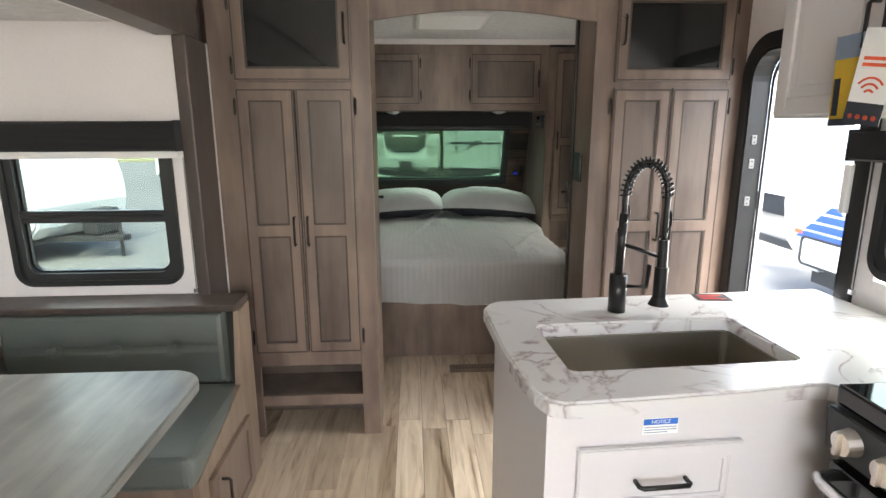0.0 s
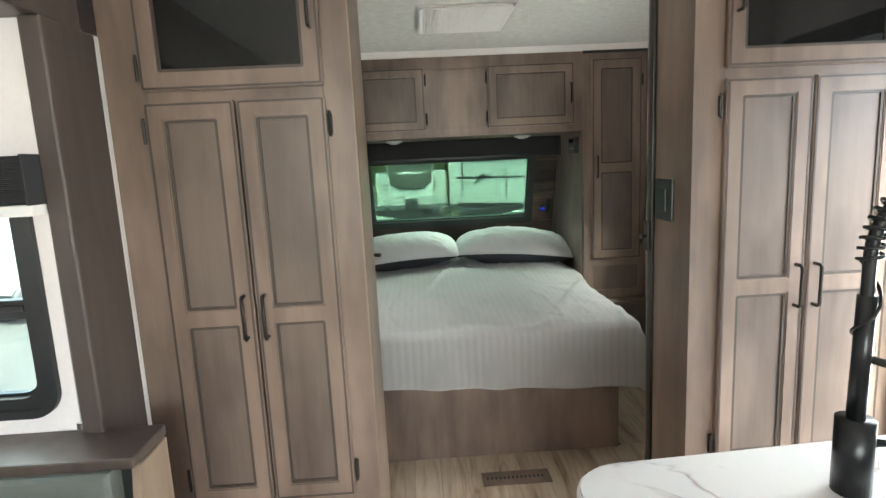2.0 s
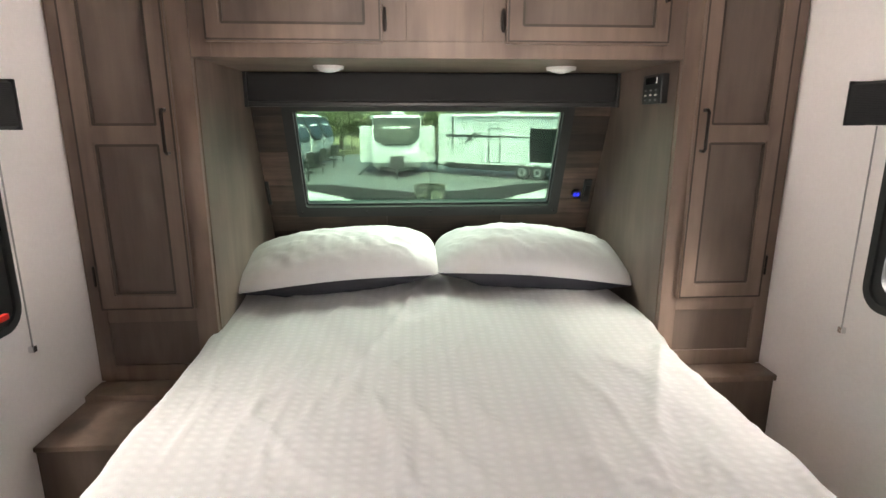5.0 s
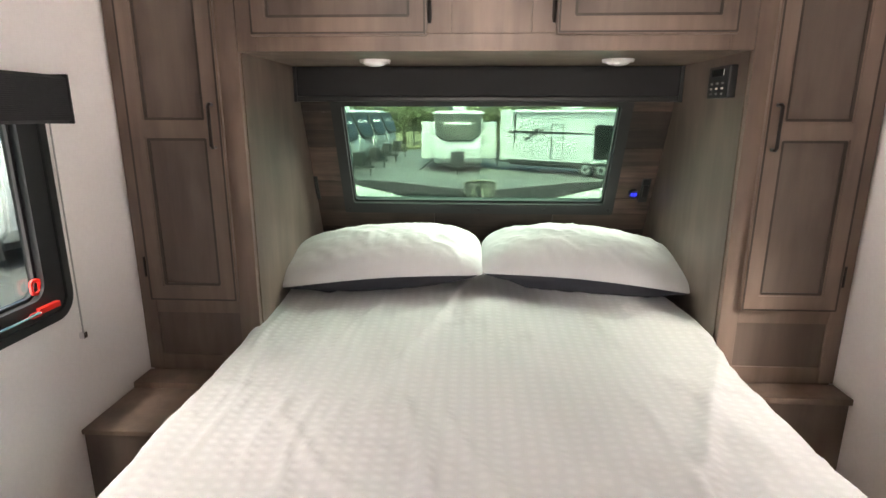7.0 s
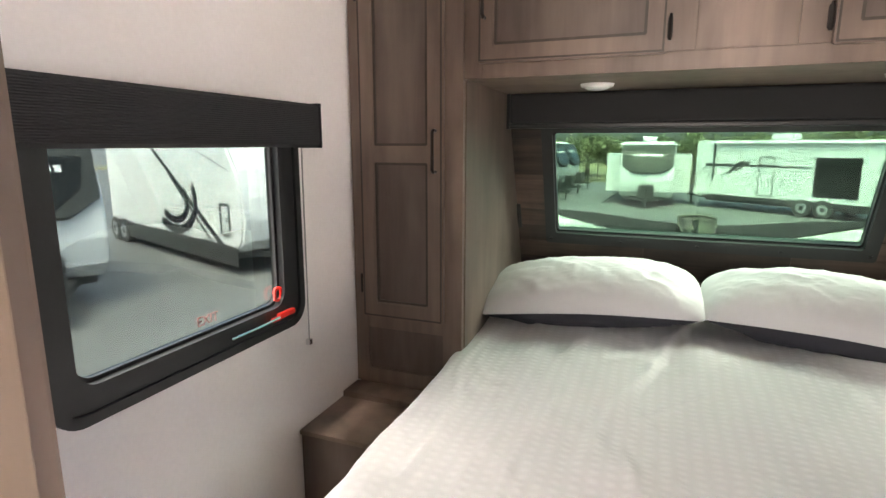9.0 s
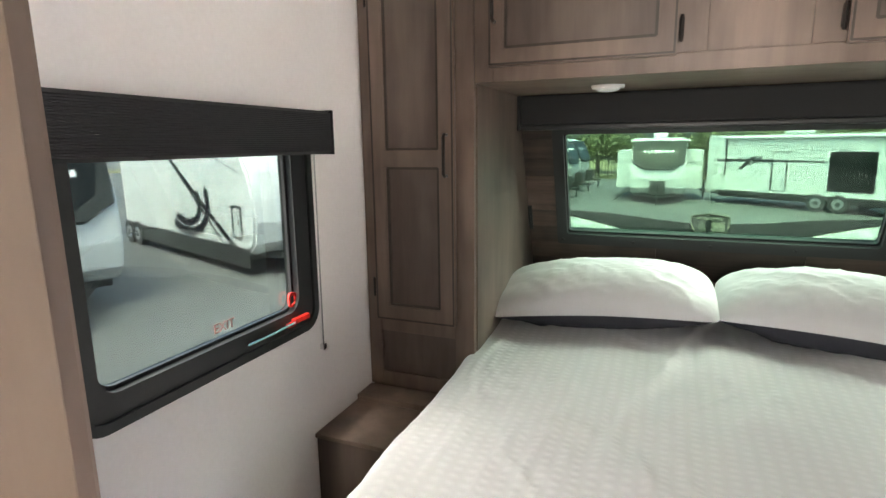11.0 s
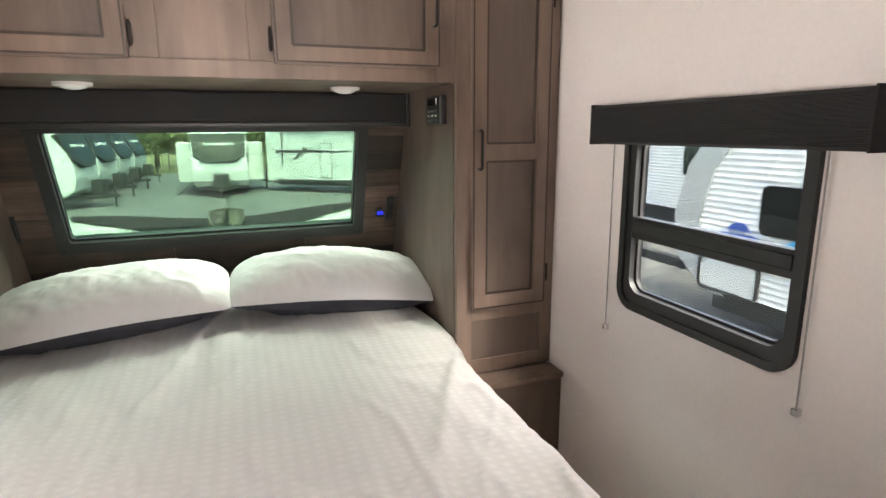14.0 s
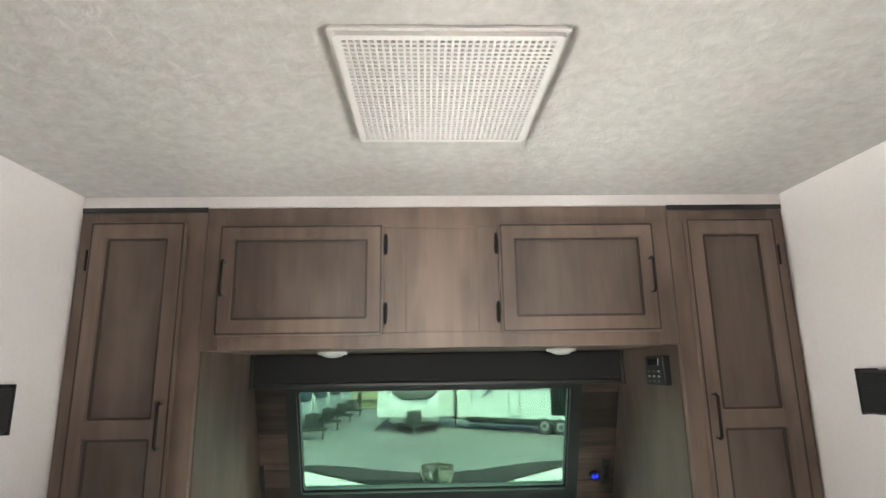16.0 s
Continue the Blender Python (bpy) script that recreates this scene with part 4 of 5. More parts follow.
part("seat_base", box(-1.93, -1.64, -0.6, 1.675, 0.0, 0.335, 0.002), WOOD, side_bench)
part("seat_cushion", cushion(-1.80, -1.625, -0.6, 2.135, 0.337, 0.455, 0.03), VINYL, side_bench)
part("back_cushion", box(-1.945, -1.86, -0.6, 2.13, 0.42, 0.742, 0.004), VINYL, side_bench)
part("back_cushion_face", puffed("x", -0.6, 2.13, 0.445, 0.742, -1.80, 1, ((1.9, 0.60), (1.5, 0.6), (1.1, 0.6), (0.7, 0.6))), VINYL, side_bench)
part("cushion_core", box(-1.862, -1.83, -0.58, 2.12, 0.45, 0.738, 0), VINYL, side_bench)


def table_material():
    m = wood_material("grey_table_laminate", (0.20, 0.205, 0.19), (0.38, 0.385, 0.36), (22, 2.5, 22), 0.3, 0, 0.3)
    return m


tab = thing("dinette_table", (-1.2, 1.1, 0), "light grey wood-grain dinette table with rounded corners", "table")
part("tabletop", prism(rounded(-1.60, -0.845, 0.35, 1.66, 0.10, 8), "z", 0.703, 0.735, 0.004), table_material(), tab)
part("pedestal", cyl((-1.2, 1.35, 0.02), (-1.2, 1.35, 0.702), 0.035), BLACK_METAL, tab)
part("pedestal", cyl((-1.2, 0.7, 0.02), (-1.2, 0.7, 0.702), 0.035), BLACK_METAL, tab)
part("foot_plate", cyl((-1.2, 1.35, 0.0), (-1.2, 1.35, 0.022), 0.09), BLACK_METAL, tab)
part("foot_plate", cyl((-1.2, 0.7, 0.0), (-1.2, 0.7, 0.022), 0.09), BLACK_METAL, tab)
pl = thing("ceiling_light", (-1.30, 1.46, SC), "round white ceiling light in the slide-out", "light")
part("rim", cyl((-1.30, 1.46, SC - 0.016), (-1.30, 1.46, SC), 0.052, 0.058, 28), WHITE_PLASTIC, pl)
part("diffuser", cyl((-1.30, 1.46, SC - 0.02), (-1.30, 1.46, SC - 0.012), 0.04, 0.046, 28), DIFFUSER, pl)

# ---- kitchen ----
pen = thing("kitchen_peninsula", (0.5, 1.45, 0), "white kitchen peninsula with a drawer and panelled front", "cabinet")
shell = ring([(0.03, 1.165), (1.165, 1.165), (1.165, 1.72), (0.03, 1.72)], [(0.05, 1.185), (1.145, 1.185), (1.145, 1.70), (0.05, 1.70)], "z", 0.0, 0.828)
part("body", shell, WHITE_CAB, pen)
part("kick", box(0.032, 0.70, 1.158, 1.164, 0.0, 0.07, 0), WHITE_CAB, pen)
dr = door_front(pen, 0.098, 0.475, 1.146, 0.575, 0.745, 0.035, (), "drawer_front", WHITE_CAB, WHITE_CAB, None, 0.018)
handle(dr, 0.285, 1.146, 0.665, 0.115, False, (0, -1, 0), BLACK_METAL)
dd = door_front(pen, 0.098, 0.475, 1.146, 0.10, 0.56, 0.05, (), "door", WHITE_CAB, WHITE_CAB, None, 0.018)
handle(dd, 0.40, 1.146, 0.515, 0.115, False, (0, -1, 0), BLACK_METAL)
no = thing("notice_sticker", (0.28, 1.163, 0.775), "small white notice sticker with a blue heading", "sticker")
PAPER = plain_material("white_paper", (0.8, 0.8, 0.8), 0.6, 0, 200, 0.03, 0.0)
BLUE_INK = plain_material("blue_ink", (0.02, 0.13, 0.5), 0.6, 0, 200, 0.05, 0.0)
GREY_INK = plain_material("grey_ink", (0.2, 0.25, 0.34), 0.6, 0, 200, 0.05, 0.0)
part("sheet", box(0.243, 0.325, 1.1632, 1.1646, 0.765, 0.803, 0), PAPER, no)
part("heading", box(0.245, 0.323, 1.1624, 1.1631, 0.788, 0.802, 0), BLUE_INK, no)
letters("NOTICE", 0.012, pose(0.284, 1.1618, 0.795), PAPER, "heading_lettering", no)
for k in range(3):
    part("text_line", box(0.247, 0.321 - 0.02 * (k == 2), 1.1626, 1.1632, 0.781 - 0.006 * k, 0.7825 - 0.006 * k, 0), GREY_INK, no)

# worktop with a sink cut-out
left_edge = [(-0.008, 1.60), (-0.012, 1.42), (-0.004, 1.28), (0.008, 1.19), (0.026, 1.145), (0.06, 1.128)]
front_edge = [(0.25, 1.132), (0.45, 1.14), (0.58, 1.15), (0.625, 1.152), (0.655, 1.146), (0.672, 1.128), (0.676, 1.105), (0.676, 1.10)]
outline = [(1.167, 1.81), (0.6, 1.806)]
for k in range(9):
    a = radians(90 + 90 * k / 8)
    outline.append((0.084 + 0.091 * math.cos(a), 1.712 + 0.091 * math.sin(a)))
outline += left_edge + front_edge + [(1.167, 1.10)]
SINK = (0.118, 0.692, 1.275, 1.572)


def worktop():
    bm = bmesh.new()
    hole = rounded(*SINK, 0.02, 4)
    for zz in (0.830, 0.870):
        vo = [bm.verts.new((x, y, zz)) for x, y in outline]
        vi = [bm.verts.new((x, y, zz)) for x, y in hole]
        es = [bm.edges.new((vo[i], vo[(i + 1) % len(vo)])) for i in range(len(vo))] + [bm.edges.new((vi[i], vi[(i + 1) % len(vi)])) for i in range(len(vi))]
        bmesh.ops.triangle_fill(bm, use_beauty=True, edges=es)
        if zz < 0.85:
            low = (vo, vi)
        else:
            for a, b in zip(low, (vo, vi)):
                for i in range(len(a)):
                    k = (i + 1) % len(a)
                    bm.faces.new((a[i], a[k], b[k], b[i]))
    bmesh.ops.recalc_face_normals(bm, faces=bm.faces)
    es = [e for e in bm.edges if len(e.link_faces) == 2 and e.calc_face_angle(0) > 1.2]
    bmesh.ops.bevel(bm, geom=es, offset=0.006, segments=2, affect="EDGES")
    return bm


solid("worktop", worktop(), MARBLE, "white marble-look laminate worktop with soft veins and rounded corner", "worktop")
sink = thing("kitchen_sink", (0.4, 1.42, 0.64), "brushed steel rectangular undermount sink", "sink")
so, si = rounded(SINK[0] - 0.012, SINK[1] + 0.012, SINK[2] - 0.012, SINK[3] + 0.012, 0.03, 4), rounded(SINK[0] + 0.001, SINK[1] - 0.001, SINK[2] + 0.001, SINK[3] - 0.001, 0.02, 4)
part("wall", ring(so, si, "z", 0.65, 0.829), SINK_STEEL, sink)
part("bottom", prism(rounded(SINK[0] - 0.01, SINK[1] + 0.01, SINK[2] - 0.01, SINK[3] + 0.01, 0.03, 4), "z", 0.642, 0.6505), SINK_STEEL, sink)
part("drain", cyl((0.42, 1.44, 0.6506), (0.42, 1.44, 0.655), 0.045, seg=28), CHROME, sink)

tap = thing("kitchen_tap", (0.393, 1.665, 0.87), "matt black spring-neck kitchen tap", "tap")
tx, ty = 0.393, 1.665
part("base", cyl((tx, ty, 0.87), (tx, ty, 0.985), 0.026, 0.026, 24), BLACK_METAL, tap, "", True)
part("column", cyl((tx, ty, 0.985), (tx + 0.004, ty, 1.17), 0.0125, 0.0125), BLACK_METAL, tap, "", True)
path = []
for k in range(41):
    a = math.pi * k / 40
    path.append(Vector((tx + 0.004 + 0.05 * (1 - math.cos(a)), ty - 0.028 * (1 - math.cos(a)), 1.17 + 0.10 * math.sin(a) + 0.0 * k)))
full = [Vector((tx + 0.004, ty, 1.10)), Vector((tx + 0.004, ty, 1.14))] + path + [path[-1] - Vector((0, 0, 0.05)), path[-1] - Vector((0, 0, 0.08))]
full = [Vector((p.x, p.y, p.z + (0.05 if p.z > 1.165 else 0))) for p in full]
part("hose", tube(full, 0.009), BLACK_METAL, tap, "", True)
coil, turns, steps = [], 24, 24 * 12
for k in range(steps + 1):
    s = k / steps * (len(full) - 1)
    n = min(int(s), len(full) - 2)
    p = full[n].lerp(full[n + 1], s - n)
    d = (full[n + 1] - full[n]).normalized()
    u = Vector((0.49, 0.87, 0)).normalized()
    w = d.cross(u).normalized()
    a = 2 * math.pi * turns * k / steps
    coil.append(p + (u * math.cos(a) + w * math.sin(a)) * 0.0155)
part("spring", tube(coil, 0.0026, 6), BLACK_METAL, tap, "black coiled spring", True)
ex = full[-1]
head = cyl(ex + Vector((0, 0, 0.01)), ex - Vector((0, 0, 0.07)), 0.013, 0.015, 20)
add_cyl(head, ex - Vector((0, 0, 0.07)), ex - Vector((0, 0, 0.16)), 0.019, 0.019, 20)
add_cyl(head, ex - Vector((0, 0, 0.16)), ex - Vector((0, 0, 0.185)), 0.019, 0.031, 20)
part("spray_head", head, BLACK_METAL, tap)
part("arm", tube([(tx, ty, 1.08), (tx + 0.05, ty - 0.028, 1.065), (ex.x, ex.y, 1.045)], 0.006), BLACK_METAL, tap, "", True)
part("lever", tube([(tx + 0.02, ty - 0.01, 0.95), (tx + 0.075, ty - 0.03, 0.952), (tx + 0.08, ty - 0.03, 1.02)], 0.007), BLACK_METAL, tap, "", True)
cs = thing("counter_sticker", (0.74, 1.76, 0.871), "small black card with red lettering on the worktop", "sticker")
part("sheet", turn_about(pose(0.755, 1.755, 0.8712, 0, 0, -8), box(-0.055, 0.055, -0.035, 0.035, 0, 0.001, 0)), BLACK, cs)
for k in range(3):
    part("text_line", turn_about(pose(0.755, 1.755, 0.8724, 0, 0, -8), box(-0.04, 0.04 - 0.02 * (k % 2), 0.012 - 0.018 * k, 0.019 - 0.018 * k, 0, 0.0006, 0)), RED, cs)

cook = thing("cooker", (0.92, 0.8, 0), "black gas cooker with steel knobs and a steel handle", "cooker")
part("body", box(0.70, 1.165, 0.56, 1.093, 0.0, 0.86, 0.004), BLACK, cook)
part("hob", box(0.672, 1.165, 0.56, 1.093, 0.862, 0.905, 0.006), DARK_GLASS, cook, "black glass hob lid")
part("control_panel", prism([(0.70, 0.76), (0.662, 0.765), (0.655, 0.86), (0.70, 0.86)], "y", 0.56, 1.093, 0.003), BLACK, cook)
for y in (1.02, 0.925, 0.83, 0.735, 0.64):
    k = part("knob", cyl((0.66, y, 0.815), (0.632, y, 0.813), 0.028, 0.024, 24), STEEL, cook, "brushed steel knob")
    part("grip", box(0.620, 0.633, y - 0.005, y + 0.005, 0.79, 0.838, 0.002), STEEL, k)
part("oven_door", box(0.668, 0.699, 0.575, 1.08, 0.12, 0.74, 0.006), DARK_GLASS, cook)
part("oven_handle", tube([(0.668, 1.06, 0.715), (0.628, 1.055, 0.715), (0.622, 1.03, 0.715), (0.622, 0.62, 0.715), (0.628, 0.6, 0.715), (0.668, 0.595, 0.715)], 0.012), CHROME, cook, "brushed steel oven handle", True)
cook.location.x -= 0.05
cook.location.y += 0.045
counter2 = thing("base_cabinet", (0.9, 0.0, 0), "white base cabinet past the cooker", "cabinet")
part("body", box(0.70, 1.165, -0.6, 0.555, 0.0, 0.83, 0.004), WHITE_CAB, counter2)
part("top", box(0.676, 1.165, -0.6, 0.555, 0.832, 0.872, 0.005), MARBLE, counter2)

up = thing("wall_cabinet", (1.0, 1.2, 1.44), "white panelled wall cabinet over the worktop", "cabinet")
part("body", box(0.872, 1.167, 0.45, 1.83, 1.44, 2.033, 0.004), WHITE_CAB, up)


def side_door(y0, y1, hy):
    """A white framed door that looks to -x."""
    s = 0.05
    rows = [(0.852, 0.871, y0, y0 + s, 1.45, 2.02), (0.852, 0.871, y1 - s, y1, 1.45, 2.02), (0.853, 0.871, y0 + s, y1 - s, 1.45, 1.45 + s), (0.853, 0.871, y0 + s, y1 - s, 2.02 - s, 2.02)]
    d = part("door", boxes(rows, 0.003), WHITE_CAB, up)
    part("panel", box(0.862, 0.870, y0 + s - 0.003, y1 - s + 0.003, 1.45 + s - 0.003, 2.02 - s + 0.003, 0), WHITE_CAB, d)
    part("raised_field", box(0.856, 0.863, y0 + s + 0.03, y1 - s - 0.03, 1.45 + s + 0.03, 2.02 - s - 0.03, 0.004), WHITE_CAB, d)
    handle(d, 0.852, hy, 1.65, 0.11, True, (-1, 0, 0), BLACK_METAL)


side_door(1.44, 1.805, 1.462)
side_door(1.06, 1.43, 1.408)
side_door(0.68, 1.05, 1.03)
YELLOW = plain_material("yellow_card", (0.62, 0.40, 0.03), 0.5, 0, 200, 0.06, 0.02)
ORANGE = plain_material("orange_red_ink", (0.70, 0.10, 0.04), 0.5, 0, 200, 0.06, 0.0)
NAVY = plain_material("dark_navy_ink", (0.02, 0.025, 0.04), 0.5, 0, 200, 0.06, 0.0)
for hy, mat, lab, rot in ((1.492, YELLOW, "yellow card tag hanging from a cabinet handle", 2), (1.395, PAPER, "white hang tag with red wave marks and dark foot", -9)):
    tg = thing("hang_tag", (0.82, hy, 1.42), lab, "tag")
    m = pose(0.820, hy, 1.635, 0, 0, -90) @ pose(0, 0, 0, 0, -rot, 0) @ pose(0, 0, 0, 0, 0, 18 if mat is PAPER else 4)
    part("card", turn_about(m, box(-0.042, 0.042, -0.0008, 0.0008, -0.215, 0.0, 0)), mat, tg)
    if mat is YELLOW:
        part("header", turn_about(m, box(-0.042, 0.042, -0.0020, -0.0009, -0.055, 0.0, 0)), GREY_INK, tg)
        part("picture", turn_about(m, box(-0.036, -0.018, -0.0020, -0.0009, -0.19, -0.10, 0)), NAVY, tg)
        part("foot", turn_about(m, box(-0.042, 0.042, -0.0020, -0.0009, -0.215, -0.198, 0)), NAVY, tg)
    else:
        part("foot", turn_about(m, box(-0.042, 0.042, -0.0020, -0.0009, -0.215, -0.165, 0)), NAVY, tg)
        for k in range(3):
            arc = [(0.012 * (k + 1) * math.cos(a), -0.15 + 0.014 * (k + 1) * math.sin(a)) for a in [radians(40 + 20 * q) for q in range(6)]]
            bm = bmesh.new()
            for (ax, az), (bx_, bz) in zip(arc, arc[1:]):
                add_cyl(bm, (ax, -0.0015, az), (bx_, -0.0015, bz), 0.0025, seg=6)
            part("wave_mark", turn_about(m, bm), ORANGE, tg)
        for k in range(2):
            part("text_line", turn_about(m, box(-0.03, 0.03, -0.0020, -0.0009, -0.07 - 0.014 * k, -0.062 - 0.014 * k, 0)), ORANGE, tg)
        for k in range(4):
            part("badge", turn_about(m, cyl((-0.027 + 0.018 * k, -0.002, -0.198), (-0.027 + 0.018 * k, -0.001, -0.198), 0.006, seg=12)), ORANGE, tg)

# the peninsula stands slightly askew
ASKEW = Matrix.Translation((0, 1.22, 0)) @ pose(0, 0, 0, 0, 0, 2.9) @ Matrix.Translation((0, -1.2, 0))
for ob in (pen, no, bpy.data.objects["worktop"], sink, tap, cs):
    ob.matrix_world = ASKEW @ Matrix.Translation(ob.location)

# entry doorway
en = thing("door_1", (XR, 2.13, 0), "black metal entry door frame with rounded head, standing open", "door frame", "", "structure")
o, i = rounded(1.765, 2.492, -0.02, 1.775, 0.16, 8, (0, 0, 1, 1)), rounded(1.822, 2.438, -0.015, 1.718, 0.12, 8, (0, 0, 1, 1))
part("inner_trim", ring(o, i, "x", XR - 0.014, XR - 0.001), BLACK, en)
i2 = rounded(1.834, 2.426, -0.015, 1.706, 0.11, 8, (0, 0, 1, 1))
part("jamb", ring(i, i2, "x", XR - 0.010, XR + 0.07), BLACK_METAL, en)
i3 = rounded(1.852, 2.408, -0.01, 1.688, 0.10, 8, (0, 0, 1, 1))
part("outer_flange", ring(i2, i3, "x", XR + 0.072, XR + 0.088), CHROME, en, "bright aluminium outer flange")
for zz in (1.36, 1.26, 1.10, 0.62, 0.52, 0.36):
    sp = part("strike_plate", box(XR + 0.014, XR + 0.036, 2.4215, 2.4255, zz - 0.02, zz + 0.02, 0.002), GREY_PLASTIC, en, "grey metal strike plate")
    part("screw", boxes([(XR + 0.022, XR + 0.028, 2.4200, 2.4216, zz - 0.013 + k, zz - 0.007 + k) for k in (0.0, 0.02)]), BLACK_METAL, sp)

lk = part("screen_door_lock", box(XR - 0.03, XR + 0.02, 1.826, 1.850, 1.14, 1.30, 0.008), WHITE_PLASTIC, en, "white screen door lock")
part("catch", box(XR - 0.012, XR + 0.006, 1.849, 1.858, 1.20, 1.25, 0.003), BLACK, lk)

# ceiling grille in the bedroom
gr = thing("ceiling_vent", (0.0, 3.65, CZ), "white plastic ceiling air grille with a fine lattice", "vent")
gx0, gx1, gy0, gy1 = -0.213, 0.211, 3.40, 3.866
go, gi = rounded(gx0, gx1, gy0, gy1, 0.012, 4), rounded(gx0 + 0.022, gx1 - 0.022, gy0 + 0.022, gy1 - 0.022, 0.006, 4)
gm = rounded(gx0 + 0.009, gx1 - 0.009, gy0 + 0.009, gy1 - 0.009, 0.01, 4)
part("raised_rim", ring(gm, gi, "z", CZ - 0.015, CZ - 0.0062), WHITE_PLASTIC, gr)
part("frame", ring(go, gi, "z", CZ - 0.006, CZ - 0.001), WHITE_PLASTIC, gr)
rows = []
for k in range(32):
    x = gx0 + 0.022 + (gx1 - gx0 - 0.044) * k / 31
    rows.append((x - 0.0022, x + 0.0022, gy0 + 0.022, gy1 - 0.022, CZ - 0.014, CZ - 0.006))
for k in range(33):
    y = gy0 + 0.022 + (gy1 - gy0 - 0.044) * k / 32
    rows.append((gx0 + 0.022, gx1 - 0.022, y - 0.003, y + 0.003, CZ - 0.0135, CZ - 0.0065))
tagged(part("lattice", boxes(rows), WHITE_PLASTIC, gr), kind="stuff")
part("backing", box(gx0 + 0.02, gx1 - 0.02, gy0 + 0.02, gy1 - 0.02, CZ - 0.004, CZ - 0.002, 0), plain_material("grey_filter", (0.50, 0.46, 0.46), 0.9), gr, "grey filter behind the lattice")
solid("ceiling_trim", box(XL + 0.002, XR - 0.002, 4.335, 4.353, 1.996, CZ - 0.001, 0.002), WALL, "narrow white trim where the ceiling meets the cabinets", "trim", "structure")

# floor register by the bed
fr = thing("floor_vent", (0.1, 3.15, 0), "flat brown floor register with narrow slots", "vent")
part("plate", box(-0.04, 0.26, 3.13, 3.23, 0.0005, 0.005, 0.001), WOOD, fr)
for k in range(14):
    part("slot", box(-0.02 + k * 0.0185, -0.011 + k * 0.0185, 3.17, 3.19, 0.0045, 0.0056, 0), BLACK, fr)


# ---- outside ----
GZ = -1.2


def asphalt_material():
    m, nt, b = material("asphalt")
    n = node(nt, "ShaderNodeTexNoise", Scale=40.0, Detail=6.0)
    nt.links.new(position(nt, (1, 1, 1)), n.inputs["Vector"])
    big = node(nt, "ShaderNodeTexNoise", Scale=0.25, Detail=5.0)
    nt.links.new(position(nt, (1, 1, 1)), big.inputs["Vector"])
    col = mixed(nt, 0.5, ramp(nt, n.outputs["Fac"], ((0.3, (0.065, 0.065, 0.065)), (0.7, (0.13, 0.13, 0.127)))), ramp(nt, big.outputs["Fac"], ((0.35, (0.075, 0.075, 0.074)), (0.65, (0.14, 0.14, 0.137)))))
    nt.links.new(col, b.inputs["Base Color"])
    b.inputs["Roughness"].default_value = 0.7
    return m


ASPHALT = asphalt_material()
COACH = plain_material("white_coach_paint", (0.58, 0.59, 0.58), 0.38, 0, 30, 0.04, 0.0)
CAP_GREY = plain_material("grey_coach_paint", (0.030, 0.032, 0.032), 0.5, 0, 30, 0.06, 0.0, 0.0, 0.15)
UNDER = plain_material("black_chassis", (0.02, 0.02, 0.02), 0.6, 0, 60, 0.3, 0.1)
TYRE = plain_material("tyre_rubber", (0.025, 0.025, 0.025), 0.8, 0, 120, 0.2, 0.2)
COACH_GLASS = plain_material("dark_coach_glass", (0.008, 0.009, 0.009), 0.3, 0, 60, 0.2, 0.0, 0.0, 0.2)
STRIPE = plain_material("black_stripe", (0.022, 0.022, 0.025), 0.6, 0, 60, 0.2, 0.0, 0.0, 0.08)
MOUNTAIN_BLUE = plain_material("blue_graphic", (0.02, 0.07, 0.36), 0.35, 0, 60, 0.1, 0.0)
SKY_BLUE = plain_material("light_blue_graphic", (0.03, 0.28, 0.55), 0.35, 0, 60, 0.1, 0.0)
BARK = plain_material("bark", (0.09, 0.07, 0.05), 0.9, 0, 30, 0.3, 0.4)


def leaf_material():
    m, nt, b = material("foliage")
    geo = nt.nodes.new("ShaderNodeNewGeometry")
    nt.links.new(ramp(nt, geo.outputs["Random Per Island"], ((0.0, (0.06, 0.075, 0.03)), (1.0, (0.16, 0.17, 0.075)))), b.inputs["Base Color"])
    b.inputs["Roughness"].default_value = 0.6
    return m


LEAF = leaf_material()
solid("ground", box(-300, 300, -300, 400, GZ - 0.5, GZ, 0), ASPHALT, "grey asphalt sales lot", "ground", "structure")


def put(m, bm):
    bmesh.ops.transform(bm, matrix=m, verts=bm.verts)
    return bm


